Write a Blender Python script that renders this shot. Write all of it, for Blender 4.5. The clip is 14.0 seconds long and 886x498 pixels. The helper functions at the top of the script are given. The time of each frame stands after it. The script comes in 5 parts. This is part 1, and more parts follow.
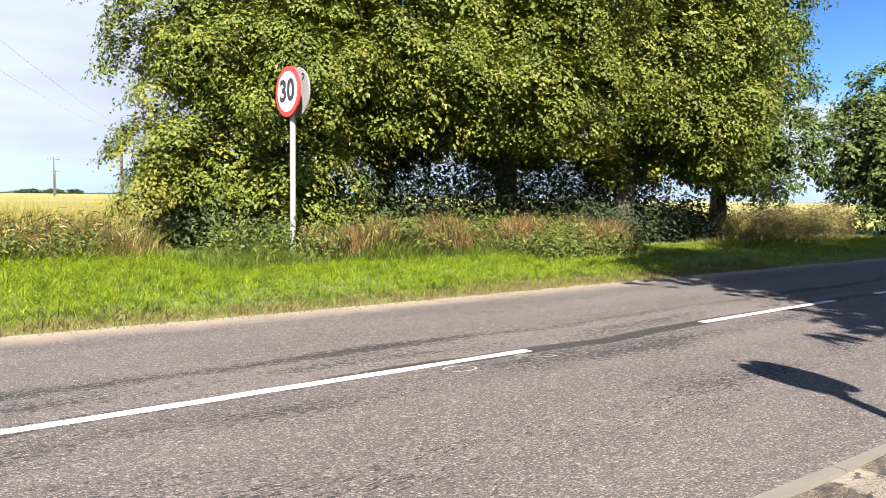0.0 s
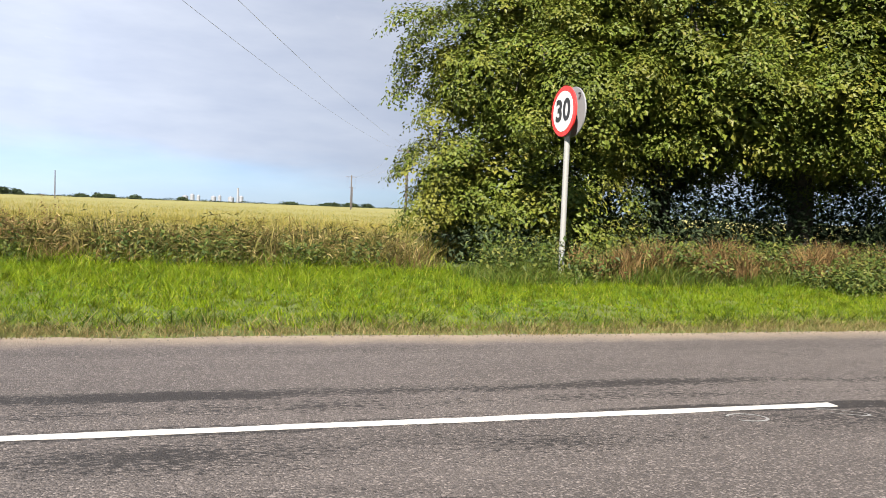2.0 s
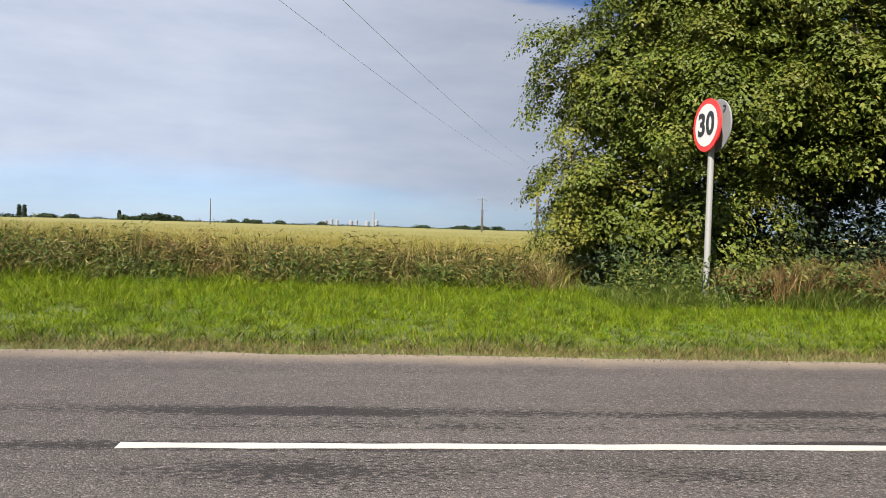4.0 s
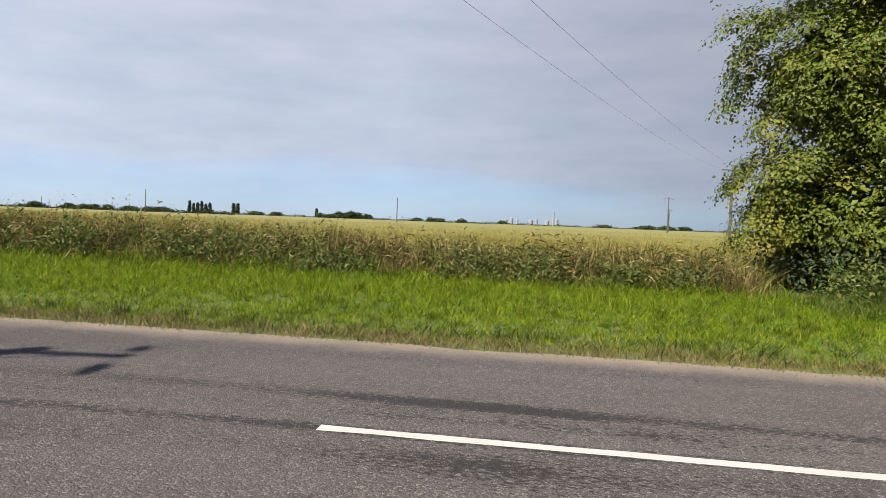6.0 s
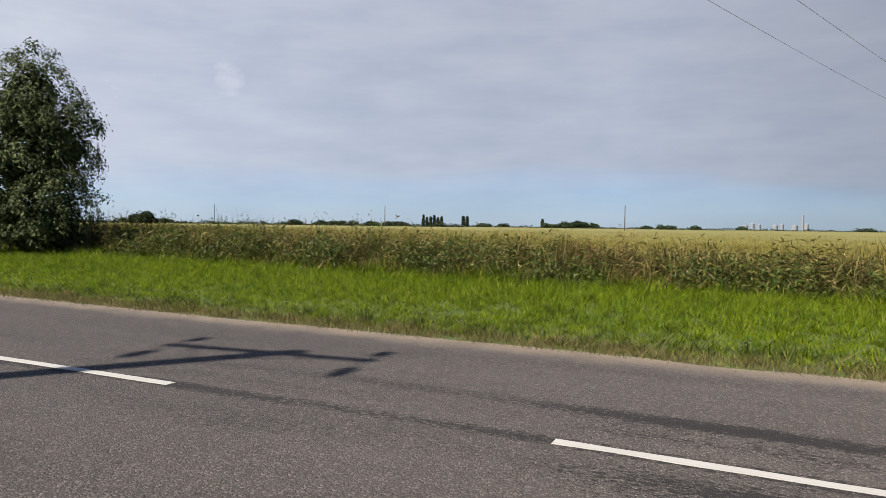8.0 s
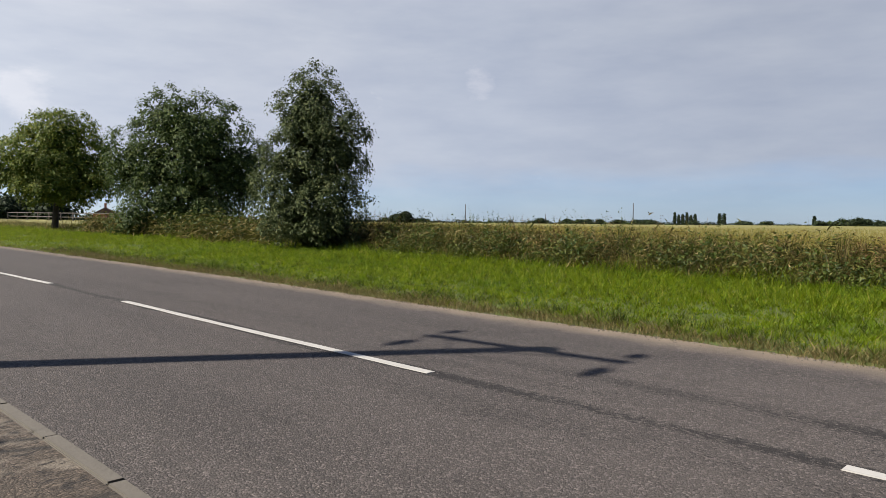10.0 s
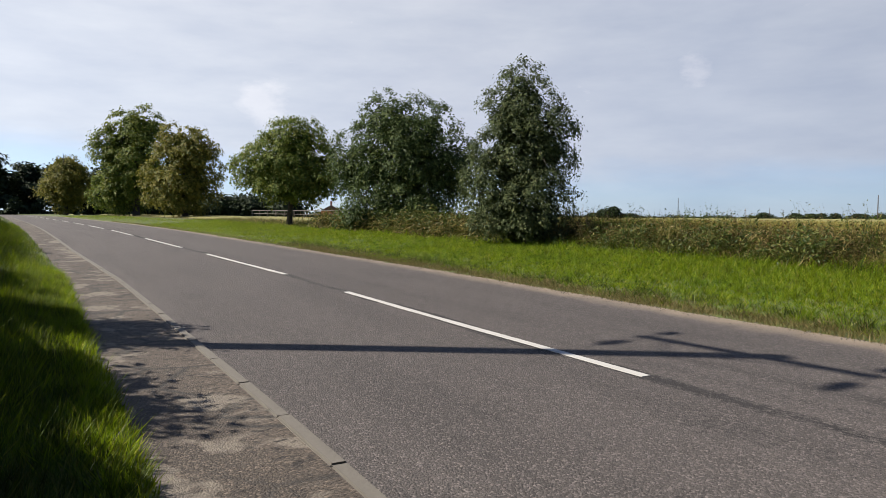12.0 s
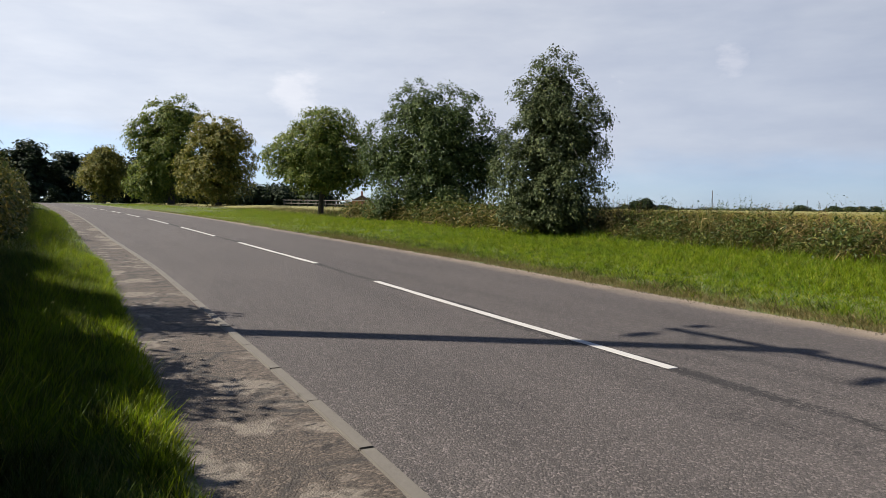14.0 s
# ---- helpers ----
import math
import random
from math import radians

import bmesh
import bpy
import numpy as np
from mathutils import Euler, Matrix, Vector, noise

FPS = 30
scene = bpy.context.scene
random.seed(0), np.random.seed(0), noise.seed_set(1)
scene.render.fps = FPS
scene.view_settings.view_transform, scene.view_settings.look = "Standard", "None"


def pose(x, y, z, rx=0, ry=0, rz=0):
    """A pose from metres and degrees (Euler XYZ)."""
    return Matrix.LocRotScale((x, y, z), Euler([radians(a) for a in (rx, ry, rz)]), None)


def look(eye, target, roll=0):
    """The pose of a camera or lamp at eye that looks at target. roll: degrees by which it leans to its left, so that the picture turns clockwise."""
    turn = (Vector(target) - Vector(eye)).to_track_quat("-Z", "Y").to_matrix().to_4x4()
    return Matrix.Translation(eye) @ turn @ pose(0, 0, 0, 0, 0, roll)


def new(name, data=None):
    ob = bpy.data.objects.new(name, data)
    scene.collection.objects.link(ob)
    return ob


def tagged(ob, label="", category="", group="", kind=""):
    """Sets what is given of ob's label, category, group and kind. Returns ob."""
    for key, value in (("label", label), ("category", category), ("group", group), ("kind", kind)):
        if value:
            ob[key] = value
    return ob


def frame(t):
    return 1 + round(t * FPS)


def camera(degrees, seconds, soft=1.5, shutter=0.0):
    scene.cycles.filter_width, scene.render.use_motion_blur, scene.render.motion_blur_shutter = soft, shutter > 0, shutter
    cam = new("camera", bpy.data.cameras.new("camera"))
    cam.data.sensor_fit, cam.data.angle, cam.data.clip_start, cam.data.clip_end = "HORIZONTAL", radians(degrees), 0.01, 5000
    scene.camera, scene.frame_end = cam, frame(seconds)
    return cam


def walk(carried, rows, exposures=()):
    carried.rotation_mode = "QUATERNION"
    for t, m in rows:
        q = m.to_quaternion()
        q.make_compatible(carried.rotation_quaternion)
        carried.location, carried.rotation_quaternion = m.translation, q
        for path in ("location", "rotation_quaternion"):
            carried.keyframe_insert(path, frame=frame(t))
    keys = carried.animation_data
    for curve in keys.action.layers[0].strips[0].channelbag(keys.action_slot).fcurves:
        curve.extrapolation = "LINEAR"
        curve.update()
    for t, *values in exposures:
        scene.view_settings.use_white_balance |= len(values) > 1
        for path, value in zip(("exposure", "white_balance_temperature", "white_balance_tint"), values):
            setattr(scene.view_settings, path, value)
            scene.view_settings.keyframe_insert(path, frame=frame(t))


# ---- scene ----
cam = camera(63.58, 14.0, soft=0.7)
# seconds, eye x y z, yaw, pitch, roll
PATH = [
    (0.0, 0.000, -0.000, 1.317, -0.01, -4.10, -0.76),
    (0.5, -0.035, 0.066, 1.326, 5.68, -5.20, -2.20),
    (1.0, -0.083, 0.134, 1.322, 8.85, -4.97, -1.83),
    (1.5, -0.104, 0.183, 1.332, 15.61, -4.00, -1.28),
    (2.0, -0.112, 0.196, 1.333, 21.10, -3.12, -2.22),
    (2.5, -0.132, 0.208, 1.324, 24.99, -2.59, -1.93),
    (5.0, -0.268, 0.270, 1.285, 37.19, -1.67, -2.16),
    (5.5, -0.297, 0.274, 1.280, 41.70, -1.97, -2.23),
    (6.0, -0.307, 0.268, 1.281, 45.84, -2.22, -2.16),
    (6.5, -0.345, 0.298, 1.277, 50.15, -2.14, -1.72),
    (7.0, -0.373, 0.320, 1.272, 54.99, -1.90, -1.29),
    (9.5, -0.494, 0.265, 1.262, 77.71, -2.09, -0.51),
    (10.0, -0.518, 0.268, 1.249, 83.30, -2.21, -0.54),
    (10.5, -0.549, 0.269, 1.249, 87.95, -3.17, -0.52),
    (11.0, -0.588, 0.262, 1.251, 92.01, -3.21, -0.32),
    (11.5, -0.627, 0.242, 1.246, 96.32, -3.04, -0.29),
    (12.0, -0.636, 0.229, 1.243, 99.68, -2.67, -0.27),
    (12.5, -0.635, 0.230, 1.248, 102.40, -2.72, -0.22),
    (13.0, -0.591, 0.238, 1.240, 103.32, -2.84, -0.27),
    (13.5, -0.576, 0.246, 1.240, 102.95, -3.08, -0.32),
    (14.0, -0.592, 0.250, 1.242, 102.10, -3.44, -0.63),
]
walk(cam, [(t, pose(x, y, z, 90 + pitch, roll, yaw)) for t, x, y, z, yaw, pitch, roll in PATH],
     exposures=[(t, stops, 6550, 12) for t, stops in ((0.0, 2.4), (0.5, 2.25), (1.0, 2.15), (2.5, 1.75), (5.0, 1.48), (7.0, 1.27), (9.5, 1.0), (10.2, 1.05), (11.0, 1.12), (14.0, 1.15))])

# ---- light ----
SUN_WAY = Vector((0.115, -1.0, 0.90)).normalized()
sun_data = bpy.data.lights.new("sun", "SUN")
sun_data.energy, sun_data.angle, sun_data.color = 5.0, radians(0.53), (1.0, 0.94, 0.84)
sun = new("sun", sun_data)
sun.matrix_world = look(SUN_WAY * 200, (0, 0, 0))


def node(tree, kind, **values):
    n = tree.nodes.new(kind)
    for key, value in values.items():
        setattr(n, key, value)
    return n


def link(tree, a, b):
    tree.links.new(a, b)


def ramp_of(tree, source, stops, interpolation="LINEAR"):
    r = tree.nodes.new("ShaderNodeValToRGB")
    r.color_ramp.interpolation = interpolation
    while len(r.color_ramp.elements) < len(stops):
        r.color_ramp.elements.new(0.5)
    for e, (at, c) in zip(r.color_ramp.elements, stops):
        e.position = at
        e.color = (c, c, c, 1) if isinstance(c, (int, float)) else (*c, 1)
    tree.links.new(source, r.inputs[0])
    return r.outputs[0]


def math_of(tree, op, a, b=None, c=None, clamp=False):
    n = tree.nodes.new("ShaderNodeMath")
    n.operation, n.use_clamp = op, clamp
    for i, v in enumerate((a, b, c)):
        if v is None:
            continue
        if isinstance(v, (int, float)):
            n.inputs[i].default_value = v
        else:
            tree.links.new(v, n.inputs[i])
    return n.outputs[0]


def mix_of(tree, fac, a, b, blend="MIX"):
    n = tree.nodes.new("ShaderNodeMix")
    n.data_type, n.blend_type = "RGBA", blend
    for i, v in ((0, fac), (6, a), (7, b)):
        if isinstance(v, (int, float)):
            n.inputs[i].default_value = v
        elif isinstance(v, tuple):
            n.inputs[i].default_value = (*v, 1)
        else:
            tree.links.new(v, n.inputs[i])
    return n.outputs[2]


def noise_of(tree, vector, scale, detail=3.0, rough=0.55, stretch=None, shift=(0, 0, 0)):
    if stretch or shift != (0, 0, 0):
        m = tree.nodes.new("ShaderNodeMapping")
        m.inputs[1].default_value = shift
        m.inputs[3].default_value = stretch or (1, 1, 1)
        tree.links.new(vector, m.inputs[0])
        vector = m.outputs[0]
    n = tree.nodes.new("ShaderNodeTexNoise")
    n.inputs["Scale"].default_value, n.inputs["Detail"].default_value, n.inputs["Roughness"].default_value = scale, detail, rough
    tree.links.new(vector, n.inputs["Vector"])
    return n.outputs[0]


# sky: clear blue behind a thin, high sheet of grey-white cloud
world = bpy.data.worlds.new("sky")
scene.world = world
world.use_nodes = True
wt = world.node_tree
wt.nodes.clear()
sky = node(wt, "ShaderNodeTexSky", sky_type="NISHITA", sun_disc=False, sun_elevation=radians(42), sun_rotation=math.pi - 0.115)
sky.air_density, sky.dust_density, sky.ozone_density = 1.0, 0.4, 2.0
direction = node(wt, "ShaderNodeTexCoord").outputs["Generated"]
axes = node(wt, "ShaderNodeSeparateXYZ")
link(wt, direction, axes.inputs[0])
up_z = axes.outputs[2]
blue = mix_of(wt, 1.0, sky.outputs[0], (0.0115, 0.0205, 0.036), "MULTIPLY")
soft_noise = noise_of(wt, direction, 2.2, 5, 0.6, (1, 1, 5))
fine_noise = noise_of(wt, direction, 7.0, 4, 0.55, (1, 1, 4), (3, 1, 0))
low_edge = math_of(wt, "ADD", up_z, math_of(wt, "MULTIPLY", math_of(wt, "SUBTRACT", soft_noise, 0.5), 0.10))
low_edge = math_of(wt, "SUBTRACT", low_edge, math_of(wt, "MULTIPLY", math_of(wt, "MAXIMUM", math_of(wt, "SUBTRACT", -0.35, axes.outputs[1]), 0.0), 0.13))
low_edge = math_of(wt, "ADD", low_edge, math_of(wt, "MULTIPLY", math_of(wt, "SUBTRACT", axes.outputs[1], 0.72, clamp=True), 0.12))
sheet = ramp_of(wt, low_edge, [(0.034, 0.66), (0.082, 1.0)], "EASE")
climb = math_of(wt, "MULTIPLY", math_of(wt, "MINIMUM", up_z, 0.3), math_of(wt, "MULTIPLY", axes.outputs[1], 2.0, clamp=True))
east = math_of(wt, "MULTIPLY_ADD", climb, 2.4, math_of(wt, "MULTIPLY", axes.outputs[0], 0.5))
east = math_of(wt, "ADD", east, math_of(wt, "MULTIPLY", math_of(wt, "SUBTRACT", fine_noise, 0.5), 0.18))
open_east = ramp_of(wt, east, [(0.49, 1.0), (0.59, 0.0)], "EASE")
high = ramp_of(wt, math_of(wt, "ADD", up_z, math_of(wt, "MULTIPLY", math_of(wt, "SUBTRACT", soft_noise, 0.5), 0.3)), [(0.42, 1.0), (0.62, 0.12)], "EASE")
cover = math_of(wt, "MULTIPLY", math_of(wt, "MULTIPLY", math_of(wt, "MULTIPLY", sheet, open_east), 0.94), high)
cloud = mix_of(wt, ramp_of(wt, fine_noise, [(0.3, 0.0), (0.7, 1.0)]), (0.208, 0.234, 0.284), (0.248, 0.272, 0.314))
# two small brighter puffs in the sheet
for azimuth, height, wide in ((80.6, 10.9, 0.99955), (113.6, 8.7, 0.9989)):
    a, e = radians(azimuth), radians(height)
    gap = node(wt, "ShaderNodeVectorMath", operation="DOT_PRODUCT")
    link(wt, direction, gap.inputs[0])
    gap.inputs[1].default_value = (-math.sin(a) * math.cos(e), math.cos(a) * math.cos(e), math.sin(e))
    puff_noise = noise_of(wt, direction, 26.0, 4, 0.6, (1, 1, 2.2))
    near = math_of(wt, "DIVIDE", math_of(wt, "SUBTRACT", gap.outputs["Value"], wide), 1.0 - wide, clamp=True)
    puff = ramp_of(wt, math_of(wt, "ADD", math_of(wt, "MULTIPLY", near, 0.5), math_of(wt, "SUBTRACT", puff_noise, 0.5)), [(0.2, 0.0), (0.5, 0.32)])
    cloud = mix_of(wt, puff, cloud, (0.37, 0.375, 0.40))
# the sheet is brighter towards the sun and duller away from it
toward_sun = ramp_of(wt, math_of(wt, "MULTIPLY_ADD", axes.outputs[1], 0.5, 0.5), [(0.0, (0.82, 0.80, 0.76)), (0.18, (0.95, 0.92, 0.86)), (0.42, (0.77, 0.75, 0.72)), (0.585, 0.65), (0.75, 0.58), (0.82, 0.58), (0.94, 0.42), (1.0, 0.32)])
cloud = mix_of(wt, 1.0, cloud, mix_of(wt, 1.0, toward_sun, (1.6, 1.6, 1.6), "MULTIPLY"), "MULTIPLY")
haze = ramp_of(wt, up_z, [(0.0, 0.62), (0.10, 0.50), (0.25, 0.36)])
blue = mix_of(wt, 1.0, blue, mix_of(wt, 1.0, mix_of(wt, 1.0, toward_sun, haze, "MULTIPLY"), (6.4, 6.1, 5.7), "MULTIPLY"), "MULTIPLY")
sky_colour = mix_of(wt, cover, blue, cloud)
background = node(wt, "ShaderNodeBackground")
background.inputs[1].default_value = 1.0
link(wt, sky_colour, background.inputs[0])
link(wt, background.outputs[0], node(wt, "ShaderNodeOutputWorld").inputs[0])


# ---- materials ----
def material(name):
    m = bpy.data.materials.new(name)
    m.use_nodes = True
    t = m.node_tree
    return m, t, t.nodes["Principled BSDF"]


def bump_on(t, bsdf, height, strength, distance):
    b = t.nodes.new("ShaderNodeBump")
    b.inputs["Strength"].default_value, b.inputs["Distance"].default_value = strength, distance
    t.links.new(height, b.inputs["Height"])
    t.links.new(b.outputs[0], bsdf.inputs["Normal"])


def plain(name, a, b, rough=0.6, scale=8.0, metallic=0.0, bump=0.0):
    """A surface that wanders between two colours at two scales."""
    m, t, bsdf = material(name)
    co = node(t, "ShaderNodeTexCoord").outputs["Object"]
    big, fine = noise_of(t, co, scale), noise_of(t, co, scale * 9, 2)
    link(t, mix_of(t, math_of(t, "ADD", math_of(t, "MULTIPLY", big, 0.7), math_of(t, "MULTIPLY", fine, 0.3)), a, b), bsdf.inputs["Base Color"])
    bsdf.inputs["Roughness"].default_value, bsdf.inputs["Metallic"].default_value = rough, metallic
    if bump:
        bump_on(t, bsdf, fine, 0.6, bump)
    return m


def leafy(name, stops, translucent=0.35, rough=0.5, patch=0.0, patch_colour=(0.2, 0.16, 0.03), gloss=0.18, mottle=None, patch_scale=0.55):
    """Leaves or blades: each takes its own colour, with larger patches of another tone."""
    m, t, bsdf = material(name)
    rnd = node(t, "ShaderNodeNewGeometry").outputs["Random Per Island"]
    colour = ramp_of(t, rnd, stops)
    if patch:
        co = node(t, "ShaderNodeTexCoord").outputs["Object"]
        spots = ramp_of(t, noise_of(t, co, patch_scale, 3), [(0.5, 0.0), (0.68, patch)])
        colour = mix_of(t, spots, colour, patch_colour)
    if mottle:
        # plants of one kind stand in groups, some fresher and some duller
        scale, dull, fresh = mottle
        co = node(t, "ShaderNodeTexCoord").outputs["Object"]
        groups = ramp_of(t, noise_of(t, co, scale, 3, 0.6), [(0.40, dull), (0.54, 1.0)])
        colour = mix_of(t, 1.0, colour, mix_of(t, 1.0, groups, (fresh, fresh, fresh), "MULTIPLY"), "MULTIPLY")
    link(t, colour, bsdf.inputs["Base Color"])
    bsdf.inputs["Roughness"].default_value = rough
    bsdf.inputs["Specular IOR Level"].default_value = gloss
    tr = t.nodes.new("ShaderNodeBsdfTranslucent")
    link(t, colour, tr.inputs[0])
    mx = t.nodes.new("ShaderNodeMixShader")
    mx.inputs[0].default_value = translucent
    link(t, bsdf.outputs[0], mx.inputs[1])
    link(t, tr.outputs[0], mx.inputs[2])
    link(t, mx.outputs[0], t.nodes["Material Output"].inputs[0])
    return m


def asphalt(name, base, wear):
    """Tarmac; its own coordinates run along and across the road, in metres."""
    m, t, bsdf = material(name)
    uv = node(t, "ShaderNodeUVMap", uv_map="along").outputs[0]
    sep = node(t, "ShaderNodeSeparateXYZ")
    link(t, uv, sep.inputs[0])
    across = sep.outputs[1]
    speck = noise_of(t, uv, 70.0, 4, 0.75)
    chips = node(t, "ShaderNodeTexVoronoi")
    chips.inputs["Scale"].default_value = 82.0
    link(t, uv, chips.inputs["Vector"])
    patches = noise_of(t, uv, 0.7, 4, 0.6, (0.35, 1.3, 1))
    lanes = noise_of(t, uv, 1.0, 3, 0.55, (0.06, 1.6, 1), (7, 2, 0))
    tone = math_of(t, "ADD", math_of(t, "MULTIPLY", patches, 0.55), math_of(t, "MULTIPLY", lanes, 0.45))
    colour = ramp_of(t, tone, [(0.34, tuple(v * 0.66 for v in base)), (0.5, base), (0.66, tuple(v * 1.26 for v in base))])
    colour = mix_of(t, ramp_of(t, noise_of(t, uv, 9.0, 4, 0.7, (0.6, 1.2, 1), (2, 5, 0)), [(0.40, 0.45), (0.52, 0.0)]), colour, tuple(v * 0.6 for v in base))
    colour = mix_of(t, ramp_of(t, speck, [(0.36, 0.95), (0.52, 0.0)]), colour, tuple(v * 0.30 for v in base))
    colour = mix_of(t, ramp_of(t, chips.outputs["Color"], [(0.6, 0.0), (0.95, 0.9)]), colour, tuple(v * 2.5 for v in base))
    if wear:
        # broken, tar-dark surface in strips beside the centre joint
        frayed = noise_of(t, uv, 30.0, 5, 0.74, (0.5, 1.2, 1))
        coarse = noise_of(t, uv, 1.1, 4, 0.6, (0.35, 1.0, 1), (11, 5, 0))
        wander = math_of(t, "MULTIPLY", math_of(t, "SUBTRACT", noise_of(t, uv, 0.35, 3, 0.5, (1, 0.01, 1)), 0.5), 0.5)
        stretch_of_road = ramp_of(t, math_of(t, "MULTIPLY_ADD", sep.outputs[0], 0.02, 0.5), [(0.50, 1.0), (0.60, 0.15)])
        for centre, half, cut in ((0.80, 0.15, 0.575), (0.40, 0.28, 0.635), (-0.42, 0.42, 0.625), (-1.6, 0.8, 0.675), (2.2, 0.5, 0.69), (0.0, 0.11, 0.50)):
            off = math_of(t, "ABSOLUTE", math_of(t, "SUBTRACT", math_of(t, "ADD", across, wander if half > 0.1 else 0.0), centre))
            near = math_of(t, "SUBTRACT", 1.0, math_of(t, "DIVIDE", off, half), clamp=True)
            mask = math_of(t, "MULTIPLY_ADD", near, 0.12, math_of(t, "ADD", frayed, math_of(t, "MULTIPLY", math_of(t, "SUBTRACT", coarse, 0.5), 0.55)))
            mask = math_of(t, "MULTIPLY", ramp_of(t, mask, [(cut, 0.0), (cut + 0.018, 1.0)]), ramp_of(t, near, [(0.0, 0.0), (0.15, 0.85)]))
            mask = math_of(t, "MULTIPLY", mask, stretch_of_road if half > 0.12 else 1.0)
            colour = mix_of(t, mask, colour, tuple(v * 0.12 for v in base))
        # the colour grows gradually darker up the road
        tone_up_road = ramp_of(t, math_of(t, "MULTIPLY_ADD", math_of(t, "ADD", sep.outputs[0], math_of(t, "MULTIPLY", patches, 4.0)), 0.02, 0.5), [(0.50, 1.0), (0.62, 0.74)])
        colour = mix_of(t, 1.0, colour, tone_up_road, "MULTIPLY")
        # dust and grit along the far edge
        grit = math_of(t, "ADD", across, math_of(t, "MULTIPLY", math_of(t, "SUBTRACT", noise_of(t, uv, 2.2, 4), 0.5), 0.5))
        colour = mix_of(t, ramp_of(t, math_of(t, "DIVIDE", grit, 4.0), [(0.64, 0.0), (0.775, 0.9)]), colour, (0.20, 0.158, 0.115))
    else:
        crack = node(t, "ShaderNodeTexVoronoi", feature="DISTANCE_TO_EDGE")
        crack.inputs["Scale"].default_value = 1.7
        warp = mix_of(t, 0.25, uv, node(t, "ShaderNodeTexNoise").outputs[1])
        link(t, warp, crack.inputs["Vector"])
        seam = math_of(t, "MULTIPLY", ramp_of(t, crack.outputs[0], [(0.0, 1.0), (0.05, 0.0)]), ramp_of(t, patches, [(0.36, 0.0), (0.52, 1.0)]))
        colour = mix_of(t, seam, colour, (0.02, 0.018, 0.015))
        colour = mix_of(t, ramp_of(t, noise_of(t, uv, 1.4, 4, 0.6, None, (4, 9, 0)), [(0.54, 0.0), (0.58, 0.75)]), colour, (0.15, 0.128, 0.10))
        crumbs = math_of(t, "MULTIPLY", ramp_of(t, noise_of(t, uv, 11.0, 5, 0.7), [(0.55, 0.0), (0.58, 0.9)]), ramp_of(t, patches, [(0.42, 0.0), (0.5, 1.0)]))
        colour = mix_of(t, crumbs, colour, (0.016, 0.013, 0.010))
    link(t, colour, bsdf.inputs["Base Color"])
    bsdf.inputs["Roughness"].default_value = 0.82
    bsdf.inputs["Specular IOR Level"].default_value = 0.35
    relief = math_of(t, "ADD", speck, math_of(t, "MULTIPLY", chips.outputs["Distance"], 0.8))
    bump_on(t, bsdf, relief, 0.9, 0.008)
    return m


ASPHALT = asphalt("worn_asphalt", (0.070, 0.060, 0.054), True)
PATH_TAR = asphalt("cracked_path_asphalt", (0.056, 0.044, 0.033), False)
PAINT = plain("worn_white_road_paint", (0.29, 0.28, 0.255), (0.40, 0.39, 0.365), 0.7, 3.0, bump=0.002)
CHALK = plain("faded_white_spray_paint", (0.11, 0.11, 0.105), (0.22, 0.22, 0.21), 0.8, 6.0)
CONCRETE = plain("kerb_concrete", (0.065, 0.057, 0.046), (0.12, 0.108, 0.088), 0.85, 3.0, bump=0.004)
STEEL = plain("galvanised_grey_steel", (0.17, 0.17, 0.16), (0.24, 0.24, 0.225), 0.5, 3.0, metallic=0.1)
SIGN_BACK = plain("grey_sign_back", (0.15, 0.152, 0.156), (0.20, 0.202, 0.206), 0.5, 3.0)
SIGN_RED = plain("sign_red", (0.52, 0.022, 0.022), (0.62, 0.04, 0.035), 0.4, 3.0)
SIGN_WHITE = plain("sign_white", (0.42, 0.415, 0.41), (0.50, 0.49, 0.48), 0.5, 3.0)
SIGN_BLACK = plain("sign_black", (0.012, 0.012, 0.014), (0.022, 0.022, 0.024), 0.45, 3.0)
BARK = plain("bark", (0.022, 0.018, 0.013), (0.06, 0.05, 0.038), 0.9, 5.0, bump=0.02)
POLE_WOOD = plain("tarred_pole_wood", (0.03, 0.025, 0.02), (0.07, 0.055, 0.045), 0.85, 4.0, bump=0.005)
CERAMIC = plain("insulator_ceramic", (0.16, 0.06, 0.03), (0.22, 0.09, 0.05), 0.25, 4.0)
WIRE = plain("weathered_cable", (0.24, 0.24, 0.25), (0.32, 0.32, 0.33), 0.6, 4.0)
BRICK = plain("red_brick_far", (0.25, 0.10, 0.07), (0.36, 0.16, 0.11), 0.85, 2.0)
ROOF = plain("clay_tile_roof", (0.07, 0.045, 0.04), (0.11, 0.07, 0.06), 0.85, 2.0)
RENDER = plain("white_painted_metal", (0.13, 0.14, 0.155), (0.18, 0.19, 0.205), 0.6, 0.2)
TIMBER = plain("grey_fence_timber", (0.06, 0.052, 0.044), (0.10, 0.088, 0.072), 0.85, 3.0)
GLASS = plain("dark_window_glass", (0.02, 0.024, 0.03), (0.03, 0.035, 0.04), 0.1, 2.0)

